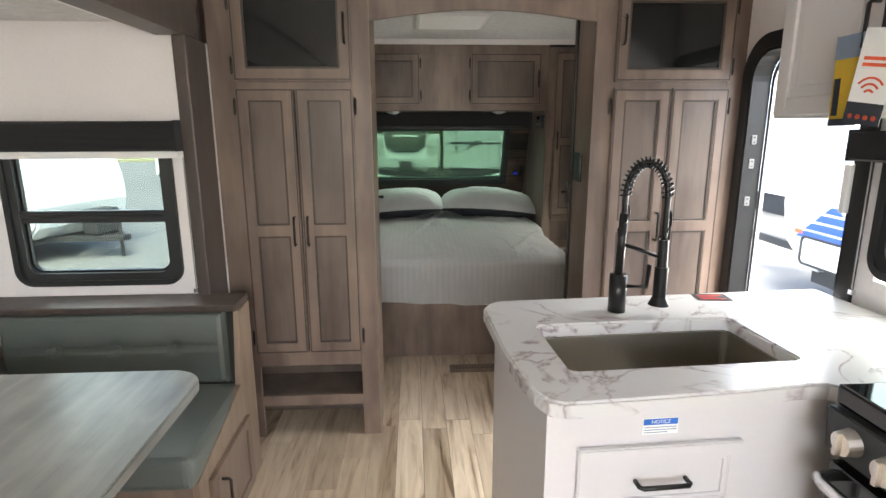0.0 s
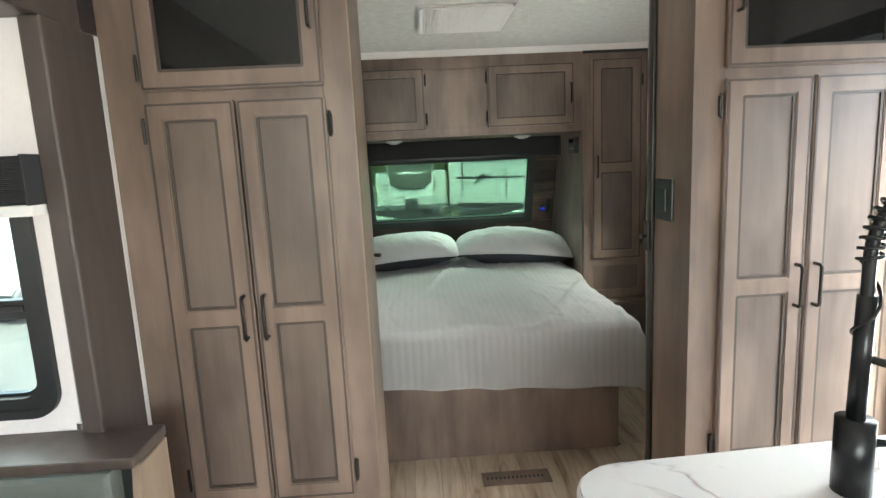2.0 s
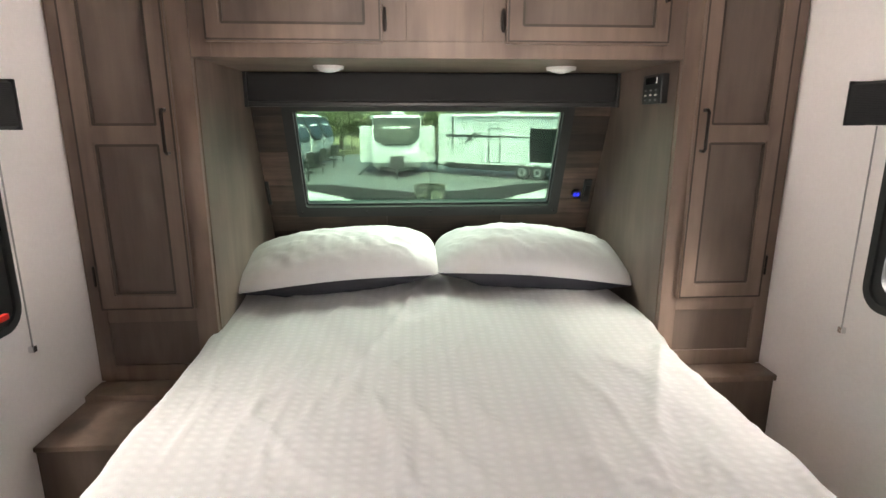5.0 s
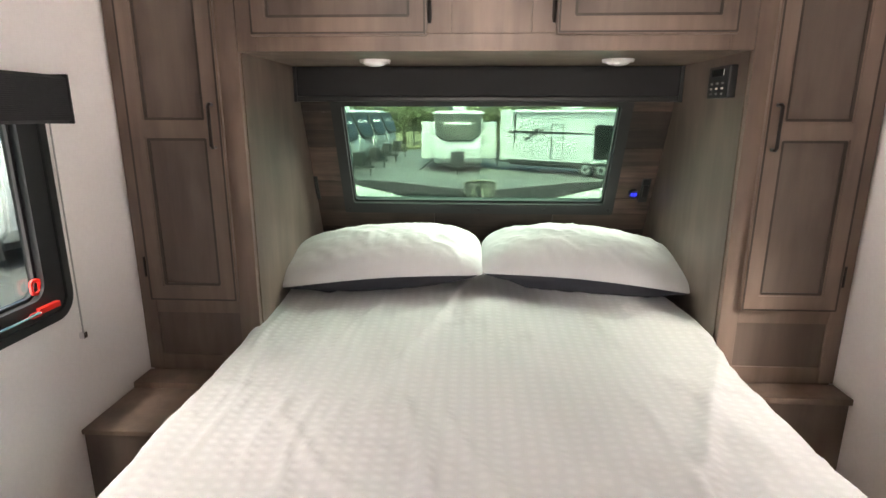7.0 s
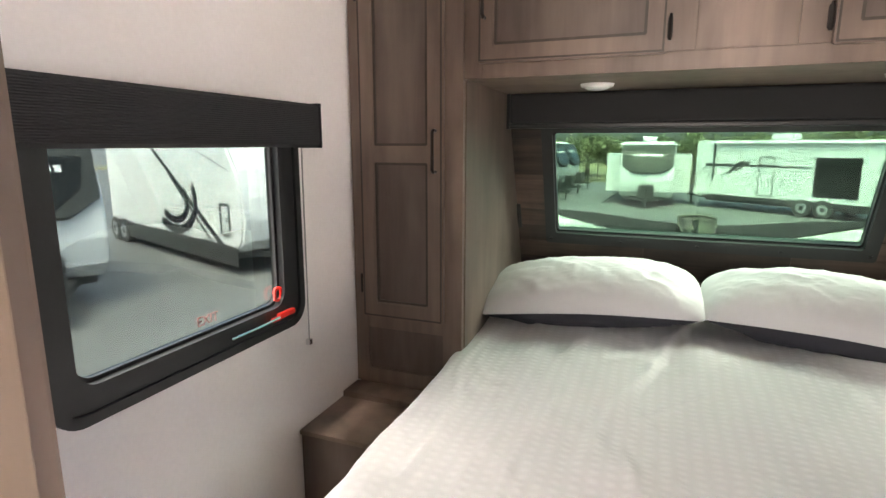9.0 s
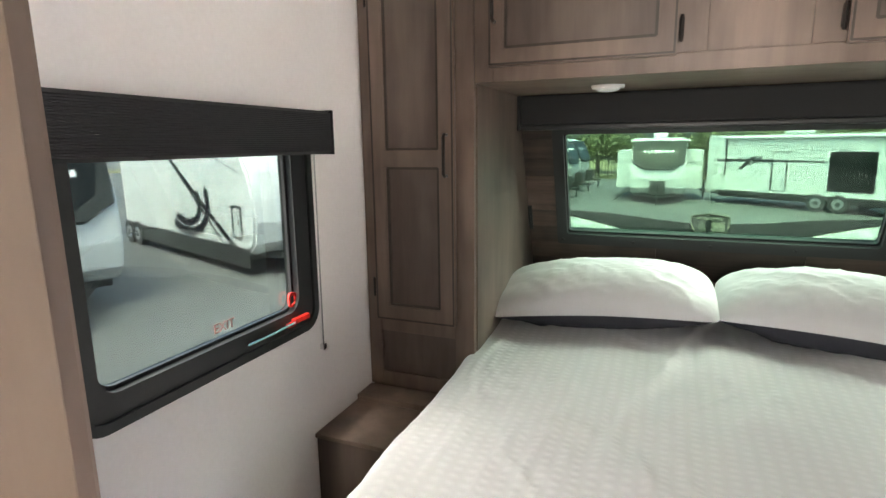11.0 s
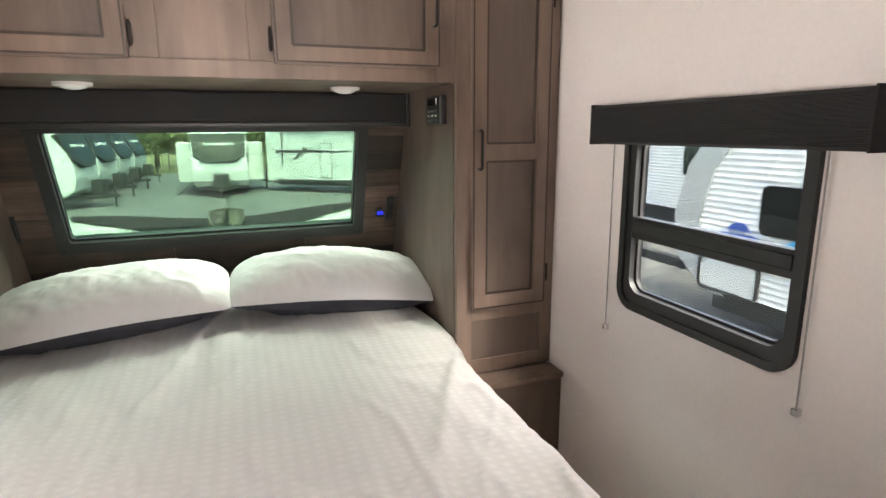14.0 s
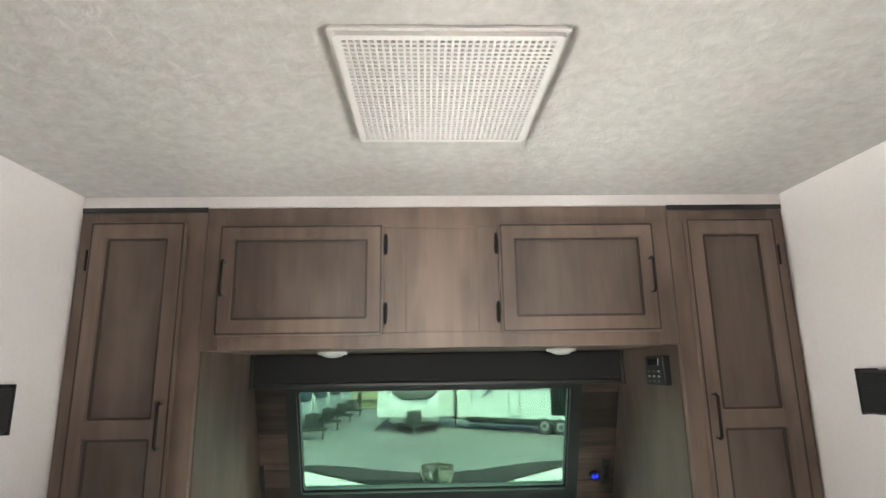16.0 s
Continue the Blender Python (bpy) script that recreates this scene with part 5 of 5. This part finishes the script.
def trailer(m, length, label, cap=True, side_stripe=True, door=None, slides=False, wheels=(4.6, 5.5), square=False, group="parked trailers"):
    """A travel trailer: its front at y = 0, its length along +y, its ground at z = 0."""
    t = thing("travel_trailer", m.translation, label, "trailer", group)
    prof = [(0.42, 0.50), (0.10, 0.78), (0.0, 1.25), (0.04, 1.75), (0.22, 2.35), (0.62, 2.92), (1.05, 3.10), (length, 3.10), (length, 0.50)]
    if square:
        prof = [(0.06, 0.50), (0.0, 0.58), (0.0, 3.02), (0.06, 3.10), (length, 3.10), (length, 0.50)]
    part("body", put(m, prism(prof, "x", -1.2, 1.2, 0.06)), COACH, t)
    part("chassis", put(m, box(-1.1, 1.1, 0.6, length - 0.2, 0.34, 0.498, 0.01)), UNDER, t)
    if cap:
        fp = m @ pose(0, -0.13, 1.68, -24.4, 0, 0)
        shape = [(-1.18, 1.40), (1.18, 1.40), (1.12, 0.32), (0.62, 0.0), (-0.62, 0.0), (-1.12, 0.32)]
        part("front_cap", put(fp, prism(shape, "y", 0.0, 0.22)), CAP_GREY, t, "grey moulded front cap")
        glass = [(-0.98, 1.08), (0.98, 1.08), (0.84, 0.48), (0.40, 0.14), (-0.40, 0.14), (-0.84, 0.48)]
        part("front_window", put(fp, prism(glass, "y", -0.015, -0.001)), COACH_GLASS, t)
        part("name_bar", put(fp, boxes([(-0.66 + k * 0.15, -0.56 + k * 0.15, -0.028, -0.016, 0.80, 0.93) for k in range(9)])), COACH, t, "row of white bars where a name stands")
    part("tongue", put(m, prism([(-0.10, -1.1), (0.10, -1.1), (0.85, 0.6), (0.65, 0.6), (0, -0.85), (-0.65, 0.6), (-0.85, 0.6)], "z", 0.40, 0.52)), UNDER, t)
    part("tank_cover", put(m, box(-0.34, 0.34, -0.62, -0.18, 0.53, 1.12, 0.06)), UNDER, t, "black gas bottle cover")
    part("jack", put(m, cyl((0, -0.92, 0.0), (0, -0.92, 0.95), 0.04)), UNDER, t)
    for wy in wheels:
        for sx in (-1, 1):
            w = part("wheel", put(m, cyl((sx * 1.0, wy, 0.36), (sx * 1.24, wy, 0.36), 0.36, seg=28)), TYRE, t)
            part("rim", put(m, cyl((sx * 1.2, wy, 0.36), (sx * 1.25, wy, 0.36), 0.21, seg=20)), CHROME, w)
            part("hub", put(m, cyl((sx * 1.2, wy, 0.36), (sx * 1.26, wy, 0.36), 0.09, seg=12)), UNDER, w)
    for sx in (-1, 1):
        part("skirt", put(m, box(sx * 1.205 - 0.006, sx * 1.205 + 0.006, 0.5, length - 0.1, 0.48, 0.64, 0)), UNDER, t)
        if side_stripe:
            x0, x1 = sorted((sx * 1.202, sx * 1.212))
            part("stripe", put(m, prism([(0.55, 2.06), (3.6, 2.04), (6.4, 1.98), (3.6, 1.96), (0.55, 1.94)], "x", x0, x1)), STRIPE, t)
            part("stripe", put(m, prism([(1.55, 1.62), (1.75, 1.62), (2.45, 2.2), (2.2, 2.2)], "x", x0 * 1.001, x1 * 1.001)), STRIPE, t)
            part("stripe", put(m, prism([(2.0, 1.75), (2.1, 1.75), (2.7, 2.2), (2.57, 2.2)], "x", x0 * 1.001, x1 * 1.001)), CAP_GREY, t)
            part("hatch_door", put(m, ring(rounded(3.05, 3.72, 0.72, 2.42, 0.08), rounded(3.10, 3.67, 0.77, 2.37, 0.06), "x", x0, x1)), UNDER, t)
            part("side_window", put(m, prism(rounded(5.3, 6.9, 0.85, 2.4, 0.05), "x", x0, x1)), COACH_GLASS, t)
            part("awning", put(m, cyl((sx * 1.27, 0.9, 2.98), (sx * 1.27, 7.8, 2.98), 0.06)), COACH, t)
            part("awning_arm", put(m, box(sx * 1.23 - 0.02, sx * 1.23 + 0.02, 0.93, 0.98, 1.3, 2.95, 0)), UNDER, t)
    if slides:
        for sx in (-1, 1):
            x0, x1 = sorted((sx * 1.2, sx * 2.0))
            part("slide_out", put(m, box(x0, x1, 2.2, 4.8, 0.62, 2.5, 0.03)), COACH, t)
        part("entry_steps", put(m, prism([(-2.1, 0.05), (-1.95, 0.05), (-1.25, 0.62), (-1.4, 0.62)], "y", 1.4, 1.9)), UNDER, t)
    part("roof_unit", put(m, box(-0.35, 0.35, 3.0, 3.9, 3.105, 3.38, 0.06)), COACH, t, "rooftop air conditioner")
    return t


SMALL = Matrix.Diagonal((0.88, 0.88, 0.88, 1))
trailer(pose(-0.57, 26.9, GZ - 0.05, 0, 0, 0) @ SMALL, 8.0, "white travel trailer with a grey front cap facing the window", True, True, None, True)
trailer(pose(1.95, 29.1, GZ, 0, 0, -128) @ SMALL, 9.0, "long white travel trailer with black side stripes, seen from the side", False, wheels=(4.95, 5.75), square=True)
for x, y in ((-4.95, 25.4), (-4.9, 28.8), (-4.8, 32.2), (-4.7, 35.6)):
    trailer(pose(x, y, GZ, 0, 0, 82) @ SMALL, 7.5, "white travel trailer with a dark front cap in a row", True, False)

# fence and trees behind the lot
fence = thing("fence", (-3, 42, GZ), "dark open bar fence along the lot", "fence")
for x in np.arange(-14, 8, 2.0):
    part("post", box(x - 0.04, x + 0.04, 41.96, 42.04, GZ, GZ + 1.6, 0), UNDER, fence)
part("rail", box(-14, 8, 41.98, 42.02, GZ + 1.4, GZ + 1.46, 0), UNDER, fence)
part("rail", box(-14, 8, 41.98, 42.02, GZ + 0.2, GZ + 0.26, 0), UNDER, fence)
tagged(part("bars", boxes([(x, x + 0.03, 41.985, 42.015, GZ + 0.2, GZ + 1.5) for x in np.arange(-14, 8, 0.2)]), UNDER, fence), kind="stuff")
solid("verge", box(-60, 60, 43, 200, GZ - 0.4, GZ + 0.12, 0), plain_material("dry_grass", (0.20, 0.19, 0.09), 0.9, 0, 20, 0.3, 0.3), "pale dry grass verge behind the fence", "ground", "structure")


def tree(x, y, h, r, seed):
    rnd = random.Random(seed)
    t = thing("tree", (x, y, GZ + 0.1), "broad green tree behind the trailer lot", "tree", "trees behind the lot")
    base = Vector((x, y, GZ + 0.1))
    bm = bmesh.new()
    add_cyl(bm, base, base + Vector((0, 0, h * 0.5)), 0.22, 0.12, 10)
    tips = []
    for k in range(7):
        a = rnd.uniform(0, 6.28)
        s = base + Vector((0, 0, h * rnd.uniform(0.28, 0.5)))
        e = s + Vector((math.cos(a) * r * 0.6, math.sin(a) * r * 0.6, h * rnd.uniform(0.15, 0.35)))
        add_cyl(bm, s, e, 0.09, 0.03, 7)
        tips.append(e)
    part("trunk", bm, BARK, t)
    verts, faces = [], []
    for k in range(46):
        a, b = rnd.uniform(0, 6.28), rnd.random()
        rad = r * math.sqrt(rnd.random())
        c = base + Vector((math.cos(a) * rad, math.sin(a) * rad, h * (0.36 + 0.6 * b * (1 - 0.5 * rad / r))))
        for q in range(70):
            d = Vector((rnd.gauss(0, 1), rnd.gauss(0, 1), rnd.gauss(0, 0.8))) * r * 0.15
            s = rnd.uniform(0.07, 0.17)
            u = Vector((rnd.gauss(0, 1), rnd.gauss(0, 1), rnd.gauss(0, 1))).normalized() * s
            w = u.cross(Vector((rnd.gauss(0, 1), rnd.gauss(0, 1), rnd.gauss(0, 1)))).normalized() * s * 0.7
            n = len(verts)
            verts += [c + d - u, c + d + w, c + d + u, c + d - w]
            faces.append((n, n + 1, n + 2, n + 3))
    me = bpy.data.meshes.new("crown")
    me.from_pydata([v - base for v in verts], [], faces)
    me.materials.append(LEAF)
    ob = new("crown", me)
    ob.parent = t
    ORIGIN[ob.name] = base
    return tagged(ob, "", "", "", "stuff")


for k, (x, y, h, r) in enumerate(((-15, 47, 3.5, 2.6), (-11.2, 49, 3.8, 2.8), (-8.2, 46, 3.1, 2.2), (-5.4, 48, 3.4, 2.4), (-2.9, 47, 3.3, 1.9), (2.4, 47, 3.6, 2.2), (6.5, 50, 3.6, 2.4), (11, 48, 4.0, 2.8), (15.5, 46, 3.9, 2.8), (-19, 48, 4.0, 3.0), (0.2, 52, 3.2, 2.2))):
    tree(x, y, h, r, k + 1)

# nose of this trailer below the front window
hood = thing("trailer_nose", (0, 5.4, 0.7), "white moulded nose below the window with a dark band and badge", "trailer nose")
NOSE = pose(0, 5.36, 0.97, -46.5, 0, 0)
CREST = [(-1.0, 0.066), (-0.64, 0.064), (-0.45, 0.054), (-0.2, 0.02), (-0.08, 0.008), (0.08, 0.008), (0.2, 0.02), (0.45, 0.054), (0.64, 0.064), (1.0, 0.066)]
part("panel", turn_about(NOSE, prism(CREST + [(1.0, -0.2), (-1.0, -0.2)], "y", 0.0, 0.2)), COACH, hood)
band = CREST[1:-1] + [(0.64, 0.038), (0.25, -0.068), (0.14, -0.09), (-0.14, -0.09), (-0.25, -0.068), (-0.64, 0.038)]
part("band", turn_about(NOSE, prism(band, "y", -0.006, -0.0005)), STRIPE, hood, "black shaped band")
shield = [(-0.082, 0.038), (-0.05, 0.05), (0.0, 0.055), (0.05, 0.05), (0.082, 0.038), (0.08, -0.015), (0.06, -0.065), (0.0, -0.105), (-0.06, -0.065), (-0.08, -0.015)]
sh = part("badge", turn_about(NOSE, prism(shield, "y", -0.020, -0.0065)), STRIPE, hood, "dark shield badge")
PEWTER = plain_material("pewter_badge", (0.17, 0.16, 0.125), 0.6, 0.0, 120, 0.15, 0.05, 0.0, 0.1)
part("badge_rim", turn_about(NOSE, ring(shield, [(x * 0.9, -0.02 + (z + 0.02) * 0.88) for x, z in shield], "y", -0.024, -0.019)), PEWTER, sh)
part("badge_mark", turn_about(NOSE, boxes([(0.006, 0.058, -0.0225, -0.0202, -0.052, 0.004), (-0.055, 0.055, -0.0225, -0.0202, 0.018, 0.030)])), PEWTER, sh)
part("badge_mark", turn_about(NOSE, prism([(-0.05, -0.03), (-0.03, 0.004), (-0.012, -0.03), (-0.03, -0.055)], "y", -0.0225, -0.0202)), PEWTER, sh)

# neighbour on the entry side: corrugated trailer
GN = -0.75
nb = thing("corrugated_trailer", (5.8, 3.5, GN), "white corrugated travel trailer with grey nose and blue mountain graphics", "trailer")
nose = [(6.55, GN + 0.45), (6.95, GN + 0.75), (7.05, GN + 1.2), (6.9, GN + 1.75), (6.45, GN + 2.35), (5.8, GN + 2.85), (5.1, GN + 3.05)]
back = [(6.3, GN + 0.45), (6.62, GN + 0.78), (6.70, GN + 1.2), (6.56, GN + 1.72), (6.15, GN + 2.25), (5.55, GN + 2.7), (5.0, GN + 2.88)]
part("nose_band", prism(nose + back[::-1], "x", 4.585, 7.0, 0), plain_material("light_grey_moulding", (0.40, 0.405, 0.40), 0.35, 0, 30, 0.05, 0.0), nb, "grey curved nose moulding")
prof = []
n = 42
for k in range(n * 4 + 1):
    zz = GN + 0.5 + 2.55 * k / (n * 4)
    prof.append((4.60 + (0.0, 0.010, 0.016, 0.010)[k % 4], zz))


def nose_y(zz):
    for (ya, za), (yb, zb) in zip(back, back[1:]):
        if za <= zz <= zb:
            return ya + (yb - ya) * (zz - za) / (zb - za)
    return back[-1][0] if zz > back[-1][1] else back[0][0]


bm = bmesh.new()
a = [bm.verts.new((x, nose_y(zz), zz)) for x, zz in prof]
b = [bm.verts.new((x, -2.5, zz)) for x, zz in prof]
for k in range(len(prof) - 1):
    bm.faces.new((a[k], a[k + 1], b[k + 1], b[k]))
SIDING = plain_material("white_siding_paint", (0.74, 0.74, 0.73), 0.4, 0, 30, 0.04, 0.0)
part("siding", bm, SIDING, nb, "white corrugated siding")
part("core", box(4.64, 7.0, -2.5, 4.98, GN + 0.5, GN + 3.05, 0), COACH, nb)
part("core", box(4.64, 7.0, 4.98, 6.2, GN + 0.5, GN + 2.2, 0), COACH, nb)
part("roof_edge", box(4.56, 7.0, -2.5, 5.1, GN + 3.05, GN + 3.12, 0.01), CAP_GREY, nb)
part("chassis", box(4.66, 6.9, -2.4, 6.5, GN + 0.28, GN + 0.49, 0.01), UNDER, nb)
for y0, y1, z0, z1 in ((5.42, 5.98, 0.40, 0.86), (2.9, 3.9, 0.5, 1.2), (0.4, 1.6, 0.5, 1.2)):
    part("window", prism(rounded(y0, y1, z0, z1, 0.07), "x", 4.575, 4.60), COACH_GLASS, nb)
for y0, y1, z0, z1 in ((5.95, 6.62, -0.24, 0.06), (3.4, 4.4, -0.24, 0.06)):
    h = part("storage_hatch", prism(rounded(y0, y1, z0, z1, 0.05), "x", 4.583, 4.60), COACH, nb)
    part("hatch_frame", ring(rounded(y0 - 0.03, y1 + 0.03, z0 - 0.03, z1 + 0.03, 0.07), rounded(y0, y1, z0, z1, 0.05), "x", 4.572, 4.599), UNDER, h)
part("marker_light", box(4.57, 4.599, 6.4, 6.52, 0.1, 0.15, 0.004), ORANGE, nb, "orange marker light").location.y += 0.25
for k, (y, w, h, mat) in enumerate(((6.2, 0.55, 0.45, MOUNTAIN_BLUE), (5.6, 0.42, 0.36, SKY_BLUE), (5.0, 0.5, 0.4, MOUNTAIN_BLUE), (4.3, 0.6, 0.46, MOUNTAIN_BLUE), (3.6, 0.45, 0.38, SKY_BLUE), (2.9, 0.6, 0.44, MOUNTAIN_BLUE))):
    for q in range(4):
        za, zb = 0.06 + h * q / 4, 0.06 + h * (q + 0.7) / 4
        fa, fb = 1 - q / 4, 1 - (q + 0.7) / 4
        part("graphic", prism([(y - w * fa, za), (y + w * fa, za), (y + w * fb, zb), (y - w * fb, zb)], "x", 4.578 - 0.001 * k, 4.598), mat, nb, "blue mountain graphic")
part("graphic", prism([(5.6, 0.02), (5.6, 0.05), (-1.0, 0.08), (-1.0, 0.0)], "x", 4.57, 4.598), MOUNTAIN_BLUE, nb, "blue stripe")
for wy in (1.2, 2.1):
    w = part("wheel", cyl((4.62, wy, GN + 0.34), (4.86, wy, GN + 0.34), 0.34, seg=24), TYRE, nb)
    part("rim", cyl((4.60, wy, GN + 0.34), (4.64, wy, GN + 0.34), 0.2, seg=18), CHROME, w)
part("tongue", boxes([(5.2, 5.32, 6.6, 8.6, GN + 0.40, GN + 0.52), (6.2, 6.32, 6.6, 8.6, GN + 0.40, GN + 0.52)], 0.01), UNDER, nb)
gt = part("gas_bottle", cyl((5.55, 7.75, GN + 0.53), (5.55, 7.75, GN + 0.95), 0.15, 0.15, 24), COACH, nb, "white gas bottle", True)
part("neck", cyl((5.55, 7.75, GN + 0.95), (5.55, 7.75, GN + 1.08), 0.13, 0.08, 20), COACH, gt)
part("valve", cyl((5.55, 7.75, GN + 1.08), (5.55, 7.75, GN + 1.16), 0.03, seg=10), CHROME, gt)
far = thing("far_trailer", (9.8, 9, GN), "white corrugated trailer standing beyond", "trailer")
bm = bmesh.new()
prof2 = [(8.6 + (0.0, 0.010, 0.016, 0.010)[k % 4], GN + 0.5 + 2.6 * k / 160) for k in range(161)]
a = [bm.verts.new((x, 16.0, zz)) for x, zz in prof2]
b = [bm.verts.new((x, 5.0, zz)) for x, zz in prof2]
for k in range(160):
    bm.faces.new((a[k], a[k + 1], b[k + 1], b[k]))
part("siding", bm, SIDING, far)
part("core", box(8.65, 11, 5.0, 16, GN + 0.5, GN + 3.1, 0), COACH, far)
part("chassis", box(8.7, 10.9, 5.2, 15.8, GN, GN + 0.49, 0), UNDER, far)
part("window", prism(rounded(10.2, 11.4, 0.45, 1.3, 0.08), "x", 8.57, 8.60), COACH_GLASS, far)

for ob in (nb, far):
    ob.location = Vector((0.1, 2.63, 1.34)) + 1.22 * (ob.location - Vector((0.1, 2.63, 1.34)))
    ob.scale = (1.22, 1.22, 1.22)
nb.location.y += 0.35

# neighbours on the slide-out side
LM = pose(-7.0, 11.8, GZ, 0, 0, 69.7) @ SMALL
ln = trailer(LM, 8.0, "white travel trailer with black swoosh graphics beside the exit window", False, False, None, False, (7.0, 7.7))
part("lower_skirt", put(LM, box(-1.214, -1.202, 0.3, 7.9, 0.22, 0.66, 0)), UNDER, ln, "deep black lower skirt")
for r0, r1, cz, a0, a1 in ((0.75, 0.88, 1.55, 150, 320), (0.45, 0.58, 1.5, 140, 330)):
    pts = [((3.4 + r1 * 1.5 * math.cos(radians(a)), cz + r1 * math.sin(radians(a)))) for a in range(a0, a1, 10)]
    pts += [((3.4 + r0 * 1.5 * math.cos(radians(a)), cz + r0 * 0.9 * math.sin(radians(a)))) for a in range(a1 - 10, a0, -10)]
    part("graphic", put(LM, prism(pts, "x", -1.212, -1.203)), STRIPE, ln, "black swoosh graphic")
for y0, z0, y1, z1, w in ((0.9, 0.66, 4.6, 2.9, 0.16), (1.5, 0.7, 3.6, 2.2, 0.07), (0.4, 2.3, 2.6, 2.95, 0.06)):
    part("graphic", put(LM, prism([(y0, z0), (y0 + w * 1.6, z0), (y1 + w, z1), (y1, z1)], "x", -1.213, -1.204)), STRIPE, ln, "black diagonal stripe")
hd = part("hatch", put(LM, ring(rounded(0.55, 1.0, 0.85, 1.6, 0.08), rounded(0.6, 0.95, 0.9, 1.55, 0.06), "x", -1.216, -1.203)), UNDER, ln, "outlined service hatch")
part("catch", put(LM, box(-1.22, -1.203, 0.66, 0.74, 1.18, 1.28, 0.005)), UNDER, hd)
trailer(pose(-8.5, 7.7, GZ, 0, 0, 70) @ SMALL, 7.0, "white travel trailer with a grey front cap near the exit window", True, False, None, False)

# ---- floor planks, one by one ----
random.seed(9)
floor = bpy.data.objects["floor"]
pw = 0.118
x = -1.16
while x < XR - 0.005:
    w = min(pw, XR - 0.003 - x)
    y = -1.5 - random.uniform(0, 0.9)
    while y < 3.38:
        ln_ = 0.92
        a, b = max(y, -1.55), min(y + ln_, 3.395)
        if b - a > 0.02:
            part("floor_plank", box(x + 0.0009, x + w - 0.0009, a + 0.0009, b - 0.0009, -0.006, -random.uniform(0.0, 0.0005), 0), FLOOR_WOOD, floor)
        y += ln_
    x += pw
for x0, x1 in ((-1.165, -0.66), (0.66, 1.165)):
    part("floor_plank", box(x0, x1, 3.396, 4.23, -0.006, 0.0, 0), FLOOR_WOOD, floor)
